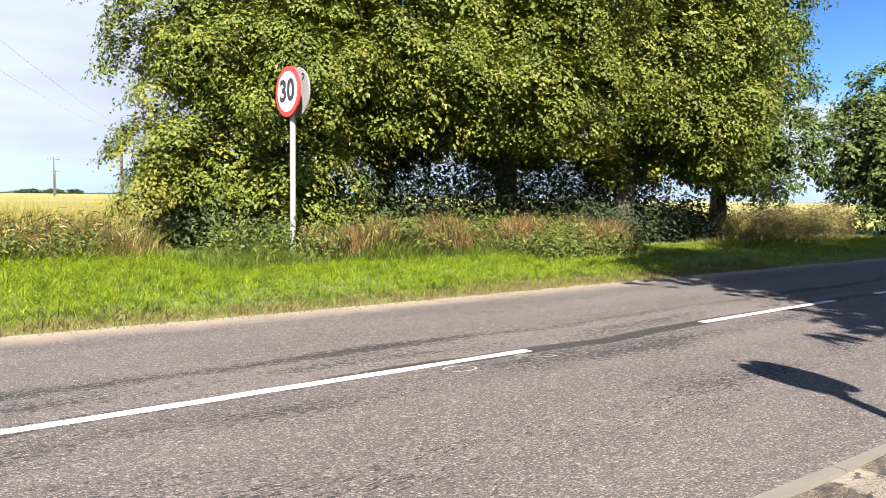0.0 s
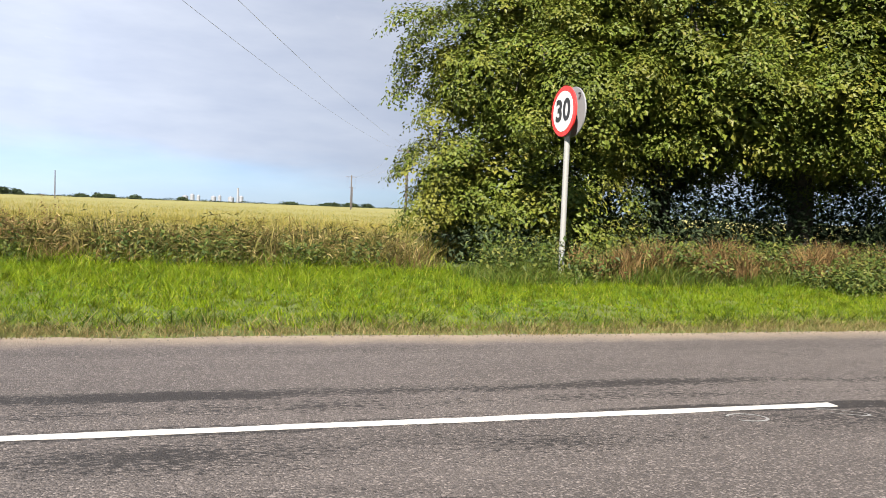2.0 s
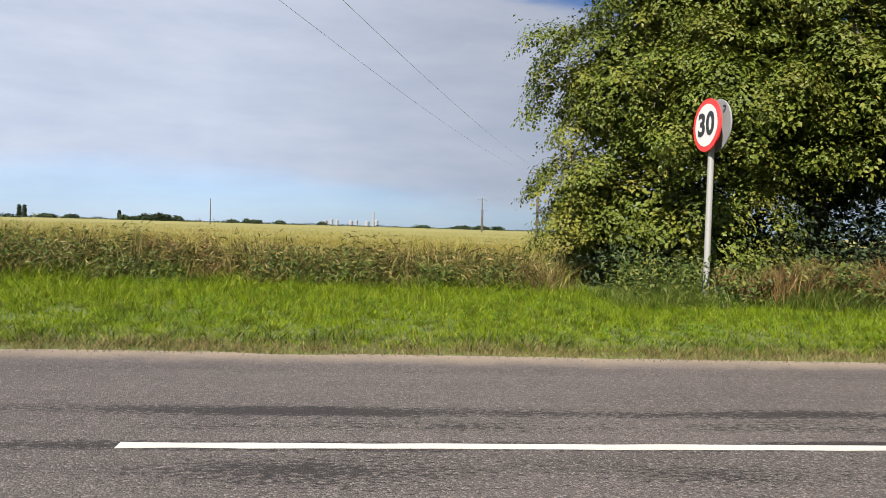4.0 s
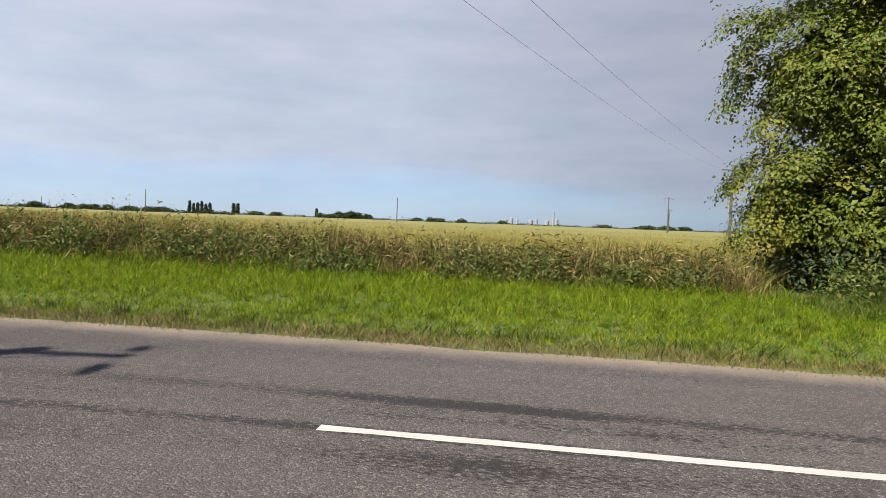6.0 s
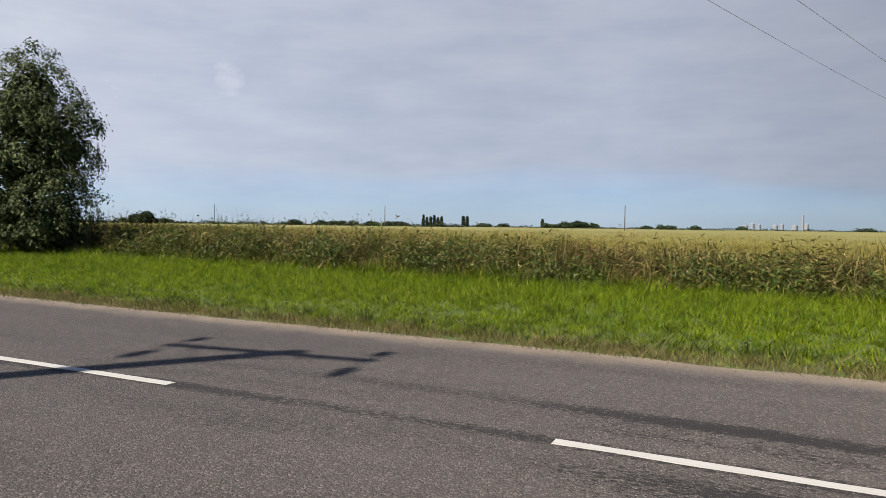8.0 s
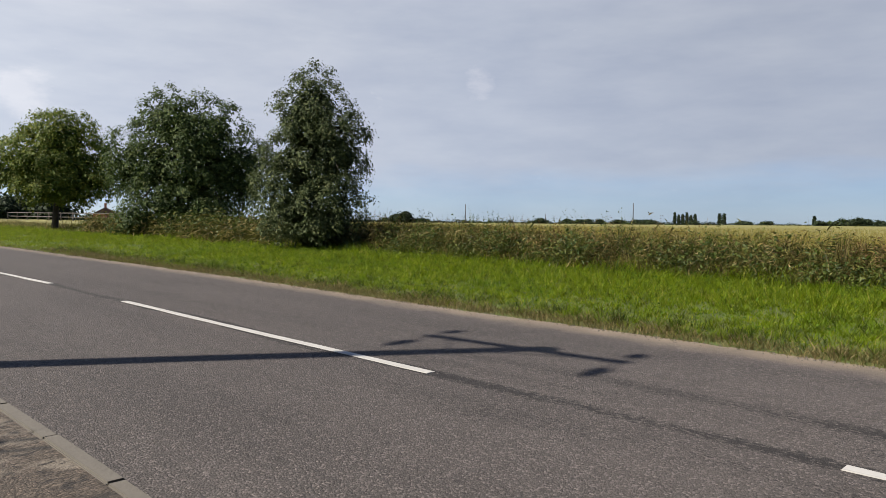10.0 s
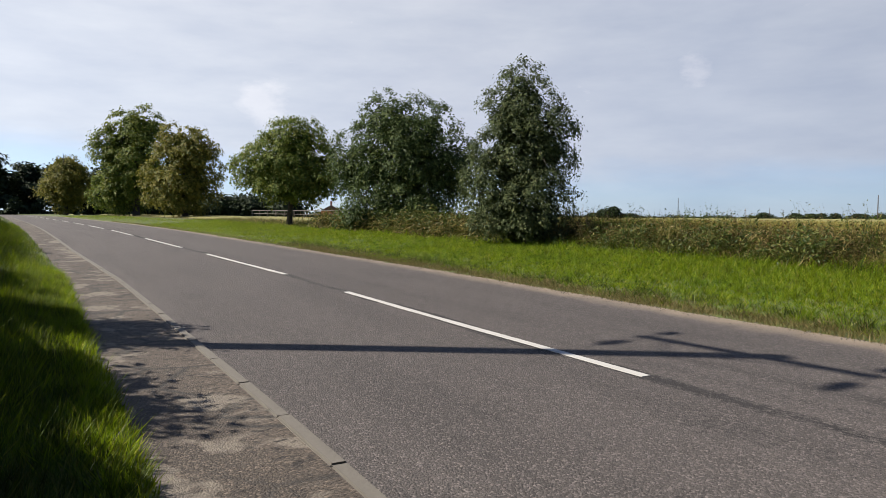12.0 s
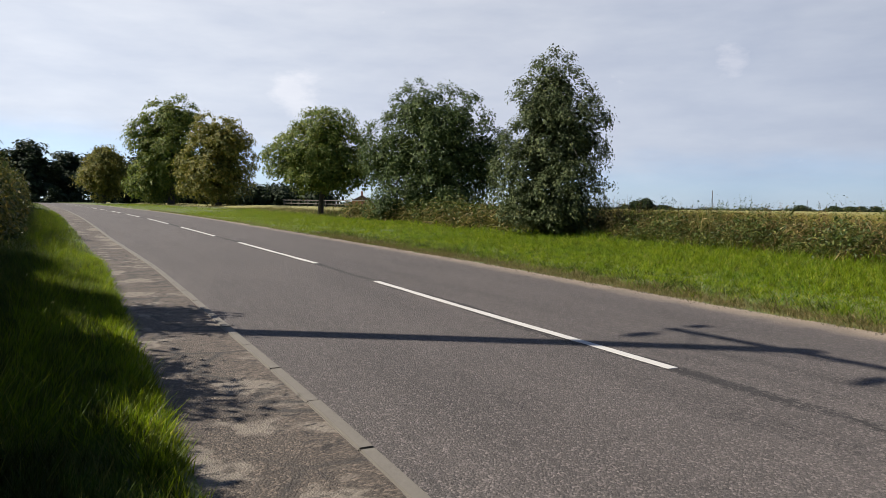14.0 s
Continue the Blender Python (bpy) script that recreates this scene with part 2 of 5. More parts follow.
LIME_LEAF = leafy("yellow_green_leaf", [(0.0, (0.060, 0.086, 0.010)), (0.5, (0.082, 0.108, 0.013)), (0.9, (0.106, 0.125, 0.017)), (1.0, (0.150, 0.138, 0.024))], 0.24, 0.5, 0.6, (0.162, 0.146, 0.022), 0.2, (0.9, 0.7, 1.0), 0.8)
DARK_LEAF = leafy("dark_green_leaf", [(0.0, (0.024, 0.042, 0.010)), (0.6, (0.053, 0.084, 0.020)), (1.0, (0.100, 0.124, 0.032))], 0.22, 0.6)
GREY_LEAF = leafy("grey_green_leaf", [(0.0, (0.032, 0.047, 0.016)), (0.6, (0.068, 0.090, 0.031)), (1.0, (0.120, 0.134, 0.050))], 0.2, 0.62)
GOLD_LEAF = leafy("olive_gold_leaf", [(0.0, (0.065, 0.078, 0.012)), (0.5, (0.135, 0.135, 0.020)), (1.0, (0.22, 0.18, 0.035))], 0.3, 0.58)
FRESH_LEAF = leafy("fresh_green_leaf", [(0.0, (0.050, 0.082, 0.012)), (0.5, (0.105, 0.142, 0.020)), (1.0, (0.175, 0.182, 0.034))], 0.3, 0.58)
# for far trees, and below the grove, where the dark colour paints shade
FAR_AND_SHADE_LEAF = leafy("far_and_shade_leaf", [(0.0, (0.012, 0.021, 0.010)), (1.0, (0.036, 0.052, 0.020))], 0.18, 0.7)
HEDGE_LEAF = leafy("hedge_leaf", [(0.0, (0.03, 0.045, 0.012)), (0.6, (0.075, 0.085, 0.02)), (1.0, (0.17, 0.13, 0.03))], 0.3, 0.5)
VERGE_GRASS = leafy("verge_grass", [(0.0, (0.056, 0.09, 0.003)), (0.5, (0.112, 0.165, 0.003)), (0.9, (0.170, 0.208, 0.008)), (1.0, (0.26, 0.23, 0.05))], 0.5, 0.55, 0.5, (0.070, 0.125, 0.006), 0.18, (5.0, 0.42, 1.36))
EDGE_GRASS = leafy("dry_edge_grass", [(0.0, (0.055, 0.065, 0.014)), (0.5, (0.12, 0.10, 0.035)), (1.0, (0.25, 0.19, 0.09))], 0.3, 0.6)
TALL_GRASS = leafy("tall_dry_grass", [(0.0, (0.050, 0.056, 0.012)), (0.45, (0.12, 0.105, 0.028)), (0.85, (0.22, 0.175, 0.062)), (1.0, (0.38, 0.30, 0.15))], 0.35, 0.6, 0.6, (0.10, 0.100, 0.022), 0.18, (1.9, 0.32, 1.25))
WEED_LEAF = leafy("nettle_and_bramble_leaf", [(0.0, (0.025, 0.042, 0.009)), (0.6, (0.06, 0.085, 0.015)), (1.0, (0.13, 0.13, 0.03))], 0.3, 0.5)
DOCK = leafy("rust_brown_dock_seed", [(0.0, (0.05, 0.034, 0.014)), (0.6, (0.125, 0.072, 0.026)), (1.0, (0.20, 0.14, 0.055))], 0.2, 0.7)
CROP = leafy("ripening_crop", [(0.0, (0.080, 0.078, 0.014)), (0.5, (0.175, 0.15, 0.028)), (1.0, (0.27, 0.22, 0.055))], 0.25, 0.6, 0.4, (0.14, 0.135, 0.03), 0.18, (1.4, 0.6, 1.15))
CLOVER = leafy("clover_leaf", [(0.0, (0.035, 0.075, 0.008)), (0.6, (0.06, 0.115, 0.010)), (1.0, (0.10, 0.15, 0.02))], 0.3, 0.75, gloss=0.04)
GRIT = plain("pale_road_grit", (0.05, 0.043, 0.034), (0.11, 0.095, 0.075), 0.9, 30.0)
# darker than the verge grass; on the bank its colour carries the hedge's shade
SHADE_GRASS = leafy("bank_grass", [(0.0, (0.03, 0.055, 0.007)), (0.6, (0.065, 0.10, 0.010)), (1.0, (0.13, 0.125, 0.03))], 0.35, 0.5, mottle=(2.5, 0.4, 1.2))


def earth():
    m, t, bsdf = material("soil_and_thatch")
    co = node(t, "ShaderNodeTexCoord").outputs["Object"]
    big, fine = noise_of(t, co, 0.5, 4), noise_of(t, co, 22.0, 3)
    colour = ramp_of(t, big, [(0.3, (0.035, 0.058, 0.006)), (0.5, (0.06, 0.085, 0.008)), (0.72, (0.09, 0.10, 0.016))])
    colour = mix_of(t, ramp_of(t, fine, [(0.4, 0.0), (0.65, 0.7)]), colour, (0.05, 0.055, 0.015))
    link(t, colour, bsdf.inputs["Base Color"])
    bsdf.inputs["Roughness"].default_value = 0.95
    bump_on(t, bsdf, fine, 0.8, 0.03)
    return m


def crop_sheet():
    m, t, bsdf = material("crop_canopy")
    co = node(t, "ShaderNodeTexCoord").outputs["Object"]
    big = noise_of(t, co, 0.035, 4, 0.6, (1, 2.5, 1))
    fine = noise_of(t, co, 5.0, 4, 0.7)
    colour = ramp_of(t, big, [(0.3, (0.115, 0.115, 0.026)), (0.5, (0.165, 0.15, 0.036)), (0.7, (0.20, 0.17, 0.045))])
    colour = mix_of(t, ramp_of(t, fine, [(0.35, 0.6), (0.55, 0.0)]), colour, (0.10, 0.10, 0.018))
    link(t, colour, bsdf.inputs["Base Color"])
    bsdf.inputs["Roughness"].default_value = 0.9
    bump_on(t, bsdf, fine, 0.8, 0.12)
    return m


EARTH, CROP_TOP = earth(), crop_sheet()

# ---- plan: s runs along the road, m across it from the centre line, towards the field ----
ORIGIN, HEADING = (-3.886, 2.758), 3.813
ALONG = (math.cos(HEADING), math.sin(HEADING))
ACROSS = (ALONG[1], -ALONG[0])
BEND_S = np.array([-3000, -60, -30, -20, -13, 0, 12, 27, 36, 45, 54, 100, 160, 3000.0])
BEND_N = np.array([-150, -4.0, -1.25, -0.62, -0.27, 0, -0.2, -0.95, -1.45, -2.02, -2.58, -5.6, -10.5, -320.0])
RISE_S = np.array([-3000, -18, -12, -6, 0, 6, 12, 18, 27, 36, 45, 54, 100, 160, 3000.0])
RISE_Z = np.array([-0.02, -0.02, -0.04, -0.035, 0, 0.06, 0.145, 0.235, 0.36, 0.48, 0.57, 0.64, 0.88, 1.0, 1.0])


KERB_S, KERB_M = [-3000, -30, -6, 0, 1.5, 3, 8, 13, 20, 45, 3000], [-3.03, -3.03, -3.0, -2.85, -2.77, -2.75, -2.77, -2.83, -2.88, -2.74, -2.74]


def kerb_m(s):
    return np.interp(s, KERB_S, KERB_M)


def bend(s):
    return np.interp(s, BEND_S, BEND_N)


def rise(s):
    return np.interp(s, RISE_S, RISE_Z)


def ground_z(s, m):
    """Height of the open ground beside the road."""
    s, m = np.asarray(s, float), np.asarray(m, float)
    profile = np.interp(m, [-3000, -60, -9, -6, -4.6, -3.62, -3.54, -3.1, -2.7, 2.9, 3.1, 3.6, 9, 12, 60, 3000],
                        [0.2, 0.2, 0.38, 0.24, 0.11, 0.06, -0.02, -0.08, -0.12, -0.12, -0.02, 0.05, 0.12, 0.10, 0.05, 0.05])
    keep = np.interp(np.abs(m), [0, 14, 90], [1, 1, 0.25])
    return rise(s) * keep + profile


def place(s, m, dz=0.0):
    """World points for s, m and a height over the road's own level."""
    s, m = np.asarray(s, float), np.asarray(m, float)
    n = m + bend(s)
    return np.stack([ORIGIN[0] + s * ALONG[0] + n * ACROSS[0], ORIGIN[1] + s * ALONG[1] + n * ACROSS[1], rise(s) + dz + 0 * m], -1)


def on_ground(s, m, dz=0.0):
    p = place(s, m)
    p[..., 2] = ground_z(s, m) + dz
    return p


# ---- mesh helpers ----
def mesh_of(name, verts, faces, mat, smooth=False, uv=None):
    """A mesh from arrays; faces is one array of equal-sized polygons or a list of them."""
    verts = np.asarray(verts, np.float32)
    blocks = faces if isinstance(faces, list) and not isinstance(faces[0], tuple) else [faces]
    blocks = [np.asarray(b, np.int32) for b in blocks if len(b)]
    me = bpy.data.meshes.new(name)
    me.vertices.add(len(verts))
    me.vertices.foreach_set("co", verts.ravel())
    loops = np.concatenate([b.ravel() for b in blocks])
    sizes = np.concatenate([np.full(len(b), b.shape[1], np.int32) for b in blocks])
    me.loops.add(len(loops))
    me.loops.foreach_set("vertex_index", loops)
    me.polygons.add(len(sizes))
    me.polygons.foreach_set("loop_start", np.concatenate([[0], np.cumsum(sizes)[:-1]]).astype(np.int32))
    me.polygons.foreach_set("use_smooth", np.full(len(sizes), smooth))
    if uv is not None:
        layer = me.uv_layers.new(name="along")
        layer.data.foreach_set("uv", np.asarray(uv, np.float32)[loops].ravel())
    me.update(calc_edges=True)
    me.materials.append(mat)
    return me


def grid_faces(rows, cols):
    i = np.arange(rows - 1)[:, None] * cols + np.arange(cols - 1)[None]
    i = i.ravel()
    return np.stack([i, i + 1, i + cols + 1, i + cols], -1)


def thing(name, label, category, at=(0, 0, 0), group="", turn=0.0):
    ob = new(name)
    ob.empty_display_size = 0.2
    ob.matrix_basis = pose(*at, 0, 0, turn)
    return tagged(ob, label, category, group)


def part(name, data, mat, parent, label=""):
    """A bmesh or a mesh as one part of a thing."""
    if isinstance(data, bmesh.types.BMesh):
        me = bpy.data.meshes.new(name)
        data.to_mesh(me)
        data.free()
        me.materials.append(mat)
    else:
        me = data
    ob = new(name, me)
    ob.parent = parent
    return tagged(ob, label)


def tube(points, radii, sides=8):
    """Verts and quads of a tapered tube along points."""
    pts, verts, faces = [Vector(p) for p in points], [], []
    for i, p in enumerate(pts):
        d = (pts[min(i + 1, len(pts) - 1)] - pts[max(i - 1, 0)]).normalized()
        a = d.cross(Vector((0.31, 0.95, 0.12))).normalized()
        b = d.cross(a)
        for k in range(sides):
            w = 2 * math.pi * k / sides
            verts.append(p + (a * math.cos(w) + b * math.sin(w)) * radii[i])
    for i in range(len(pts) - 1):
        for k in range(sides):
            j = (k + 1) % sides
            faces.append((i * sides + k, i * sides + j, (i + 1) * sides + j, (i + 1) * sides + k))
    return [tuple(v) for v in verts], faces


def tubes(runs, sides=8):
    verts, faces = [], []
    for points, radii in runs:
        v, f = tube(points, radii, sides)
        faces += [tuple(i + len(verts) for i in q) for q in f]
        verts += v
    return verts, faces


def box(bm, size, at=(0, 0, 0), bevel=0.0):
    made = bmesh.ops.create_cube(bm, size=1.0, matrix=Matrix.Translation(at) @ Matrix.Diagonal((*size, 1)))
    if bevel:
        edges = list({e for v in made["verts"] for e in v.link_edges})
        bmesh.ops.bevel(bm, geom=edges, offset=bevel, segments=2, affect="EDGES")
    return bm


def disc(bm, radius, depth, at=(0, 0, 0), sides=40, bevel=0.0):
    """A disc whose axis is x."""
    m = Matrix.Translation(at) @ Matrix.Rotation(math.pi / 2, 4, "Y")
    made = bmesh.ops.create_cone(bm, cap_ends=True, segments=sides, radius1=radius, radius2=radius, depth=depth, matrix=m)
    if bevel:
        edges = [e for e in {e for v in made["verts"] for e in v.link_edges} if len(e.link_faces) == 2 and e.calc_face_angle() > 1]
        bmesh.ops.bevel(bm, geom=edges, offset=bevel, segments=2, affect="EDGES")
    return bm


def blades(name, base, height, width, rng, mat, lean=0.35, bent=True):
    """Many grass blades, one mesh: base points (n, 3), height and width arrays."""
    n = len(base)
    a = rng.uniform(0, 2 * math.pi, n)
    side = np.stack([np.cos(a), np.sin(a), 0 * a], -1) * (width * 0.5)[:, None]
    b = rng.uniform(0, 2 * math.pi, n)
    tip = np.stack([np.cos(b), np.sin(b), 0 * b], -1) * (height * lean * rng.uniform(0.2, 1.4, n))[:, None]
    rise_by = np.zeros((n, 3))
    rise_by[:, 2] = height
    if bent:
        mid = base + rise_by * 0.55 + tip * 0.3
        v = np.stack([base - side, base + side, mid + side * 0.8, mid - side * 0.8, base + rise_by * 0.95 + tip], 1).reshape(-1, 3)
        i = np.arange(n)[:, None] * 5
        return mesh_of(name, v, [i + np.array([[0, 1, 2, 3]]), i + np.array([[3, 2, 4]])], mat)
    v = np.stack([base - side, base + side, base + rise_by + tip], 1).reshape(-1, 3)
    return mesh_of(name, v, np.arange(n)[:, None] * 3 + np.array([[0, 1, 2]]), mat)


def leaf_mesh(name, at, way, size, rng, mat, slim=0.62, stray=0.45):
    """Many folded leaves, one mesh: points, the way each one tends to face, and its length."""
    n = len(at)
    normal = way + rng.normal(0, stray, (n, 3))
    normal /= np.linalg.norm(normal, axis=1)[:, None]
    other = rng.normal(0, 1, (n, 3))
    other[:, 2] -= 0.5
    run = np.cross(normal, other)
    run /= np.linalg.norm(run, axis=1)[:, None] + 1e-9
    run[:, 2] -= 0.25
    side = np.cross(normal, run)
    L, Wd = size[:, None], (size * slim * 0.5)[:, None]
    fold = normal * (size * 0.12)[:, None]
    mid = at + run * L * 0.45
    v = np.stack([at, mid + side * Wd + fold, at + run * L, mid - side * Wd + fold], 1).reshape(-1, 3)
    i = np.arange(n)[:, None] * 4
    return mesh_of(name, v, np.concatenate([i + np.array([[0, 1, 2]]), i + np.array([[0, 2, 3]])]), mat)


def clumped(lobes, clumps, per, spread, rng, floor=0.05, hollow=0.45, droop=1.0, thick=0.24):
    """Leaf points in drooping boughs over a set of ellipsoid lobes, with gaps between, and a sparser inside. Returns points and ways to face."""
    L = np.array(lobes, float)
    weight = np.maximum(L[:, 3] * L[:, 4], L[:, 3] * L[:, 5])
    boughs, reach = max(10, clumps // 4), spread * 1.9
    pick = rng.choice(len(L), boughs, p=weight / weight.sum())
    d = rng.normal(0, 1, (boughs, 3))
    d[:, 2] += 0.15
    d /= np.linalg.norm(d, axis=1)[:, None]
    ph = rng.uniform(0, 6.28, 3)
    lumpy = np.sin(3.7 * d[:, 0] + 2.1 * d[:, 2] + ph[0] + pick) * np.sin(3.3 * d[:, 1] - 2.9 * d[:, 2] + ph[1]) + 0.6 * np.sin(7.1 * d[:, 0] + 6.3 * d[:, 1] + ph[2])
    r = (0.70 + 0.32 * rng.uniform(0, 1, boughs) ** 0.6) * (1 + 0.11 * lumpy)
    c = L[pick, :3] + d * L[pick, 3:6] * r[:, None]
    # drop boughs that lie deep inside another lobe
    deep = np.zeros(boughs, bool)
    for q in L:
        deep |= (((c - q[:3]) / (q[3:6] * 0.72)) ** 2).sum(1) < 1
    keep = (c[:, 2] > floor) & ~(deep & (rng.uniform(0, 1, boughs) < 0.75))
    c, d = c[keep], d[keep]
    wide = reach * rng.uniform(0.55, 1.25, len(c))
    k = np.maximum(6, (per * 4 * (wide / reach) ** 2 * rng.uniform(0.7, 1.2, len(c)) * 1.25)).astype(int)
    idx = np.repeat(np.arange(len(c)), k)
    n = len(idx)
    rho, a = np.sqrt(rng.uniform(0, 1, n)), rng.uniform(0, 6.28, n)
    flat = np.stack([np.cos(a), np.sin(a), 0 * a], -1) * (rho * wide[idx])[:, None]
    out = d[idx] * np.array([1, 1, 0.0])
    along = (flat * out).sum(1)[:, None]
    flat += out * along * 0.35
    drop = droop * (-(0.55 * rho ** 2) * wide[idx] - 0.75 * along[:, 0]) + np.clip(rng.normal(0, 1, n), -1.5, 1.5) * thick * wide[idx]
    # ragged rims: pull each rim in and out by angle
    rag = 1 + 0.28 * np.sin(a * 3 + idx * 1.7) + 0.16 * np.sin(a * 7 + idx)
    at = c[idx] + flat * rag[:, None]
    at[:, 2] += drop
    way = d[idx] * 0.55 + np.array([0, 0, 0.8])
    # inside
    m = int(clumps * per * 0.50)
    p2 = rng.choice(len(L), m, p=weight / weight.sum())
    d2 = rng.normal(0, 1, (m, 3))
    d2 /= np.linalg.norm(d2, axis=1)[:, None]
    at2 = L[p2, :3] + d2 * L[p2, 3:6] * (hollow + 0.38 * rng.uniform(0, 1, m))[:, None]
    at, way = np.concatenate([at, at2]), np.concatenate([way, d2 * 0.5 + np.array([0, 0, 0.6])])
    keep = at[:, 2] > floor * 0.5
    return at[keep], way[keep]


def puffed(lobes, puff, per, rng, floor=0.05, ragged=0.5, tall=0.8, gaps=0.12, core=0.5, sag=0.32, shoots=0.0):
    """Leaf points in separate rounded sprays over a set of ellipsoid lobes, with crevices between and a dim core. Returns points, ways to face, and which lie inside."""
    L = np.array(lobes, float)
    centres, ways = [], []
    for k, q in enumerate(L):
        area = 4 * math.pi * ((q[3] * q[4]) ** 1.6 / 3 + (q[3] * q[5]) ** 1.6 / 3 + (q[4] * q[5]) ** 1.6 / 3) ** (1 / 1.6)
        n = max(8, int(area / (puff * puff * 2.1)))
        i = np.arange(n) + 0.5
        z = 1 - 2 * i / n
        a = i * 2.39996 + rng.uniform(0, 6.28)
        d = np.stack([np.sqrt(1 - z * z) * np.cos(a), np.sqrt(1 - z * z) * np.sin(a), z], -1) + rng.normal(0, 0.55 * puff / q[3:6].mean(), (n, 3))
        d /= np.linalg.norm(d, axis=1)[:, None]
        ph = rng.uniform(0, 6.28, 3)
        lumpy = np.sin(3.1 * d[:, 0] + 4.2 * d[:, 2] + ph[0]) * np.sin(3.6 * d[:, 1] - 3.9 * d[:, 2] + ph[1]) + 0.5 * np.sin(6.7 * d[:, 0] + 7.3 * d[:, 2] + ph[2])
        c = q[:3] + d * q[3:6] * (0.86 + 0.12 * lumpy + rng.uniform(-0.12, 0.12, n))[:, None]
        hidden = np.zeros(n, bool)
        for j, o in enumerate(L):
            if j != k:
                hidden |= (((c - o[:3]) / (o[3:6] * 0.84)) ** 2).sum(1) < 1
        keep = ~hidden & (rng.uniform(0, 1, n) > gaps) & (c[:, 2] > floor + ragged * rng.uniform(0, 1, n))
        centres.append(c[keep])
        ways.append(d[keep])
    c, d = np.concatenate(centres), np.concatenate(ways)
    wide = puff * rng.uniform(0.6, 1.3, len(c))
    count = np.maximum(8, per * (wide / puff) ** 2).astype(int)
    idx = np.repeat(np.arange(len(c)), count)
    n = len(idx)
    u = rng.normal(0, 1, (n, 3))
    u /= np.linalg.norm(u, axis=1)[:, None]
    u = u + d[idx] * 0.8 + np.array([0, 0, 0.5])
    u /= np.linalg.norm(u, axis=1)[:, None]
    a = np.arctan2(u[:, 1], u[:, 0])
    rag = 1 + 0.22 * np.sin(a * 3 + idx * 1.7) + 0.14 * np.sin(a * 5 + u[:, 2] * 6 + idx)
    shell = rng.uniform(0.25, 1.1, n) ** 0.55 * rag
    off = u * (wide[idx] * shell)[:, None] * np.array([1.15, 1.15, tall])
    off[:, 2] -= sag * (off[:, 0] ** 2 + off[:, 1] ** 2) / wide[idx]
    # a share of the leaves sits on young shoots that stand out of the spray
    shoot = rng.uniform(0, 1, n) < shoots
    twig = idx * 3 + rng.integers(0, 3, n)
    aim = np.random.default_rng(5).normal(0, 0.55, (len(c) * 3, 3))[twig] + d[idx] + np.array([0, 0, 0.45])
    aim /= np.linalg.norm(aim, axis=1)[:, None]
    along = aim * (wide[idx] * rng.uniform(0.4, 1.4, n))[:, None] + rng.normal(0, 0.08, (n, 3)) * wide[idx][:, None]
    off = np.where(shoot[:, None], along, off)
    at, way = c[idx] + off, u * 0.9 + np.array([0, 0, 0.3])
    weight = L[:, 3] * L[:, 4] + L[:, 3] * L[:, 5]
    m = int(n * core)
    p2 = rng.choice(len(L), m, p=weight / weight.sum())
    d2 = rng.normal(0, 1, (m, 3))
    d2 /= np.linalg.norm(d2, axis=1)[:, None]
    at2 = L[p2, :3] + d2 * L[p2, 3:6] * rng.uniform(0.40, 0.70, m)[:, None]
    inside = np.concatenate([np.zeros(n, bool), np.ones(m, bool)])
    at, way = np.concatenate([at, at2]), np.concatenate([way, d2 * 0.5 + np.array([0, 0, 0.6])])
    keep = at[:, 2] > floor * 0.75
    return at[keep], way[keep], inside[keep]


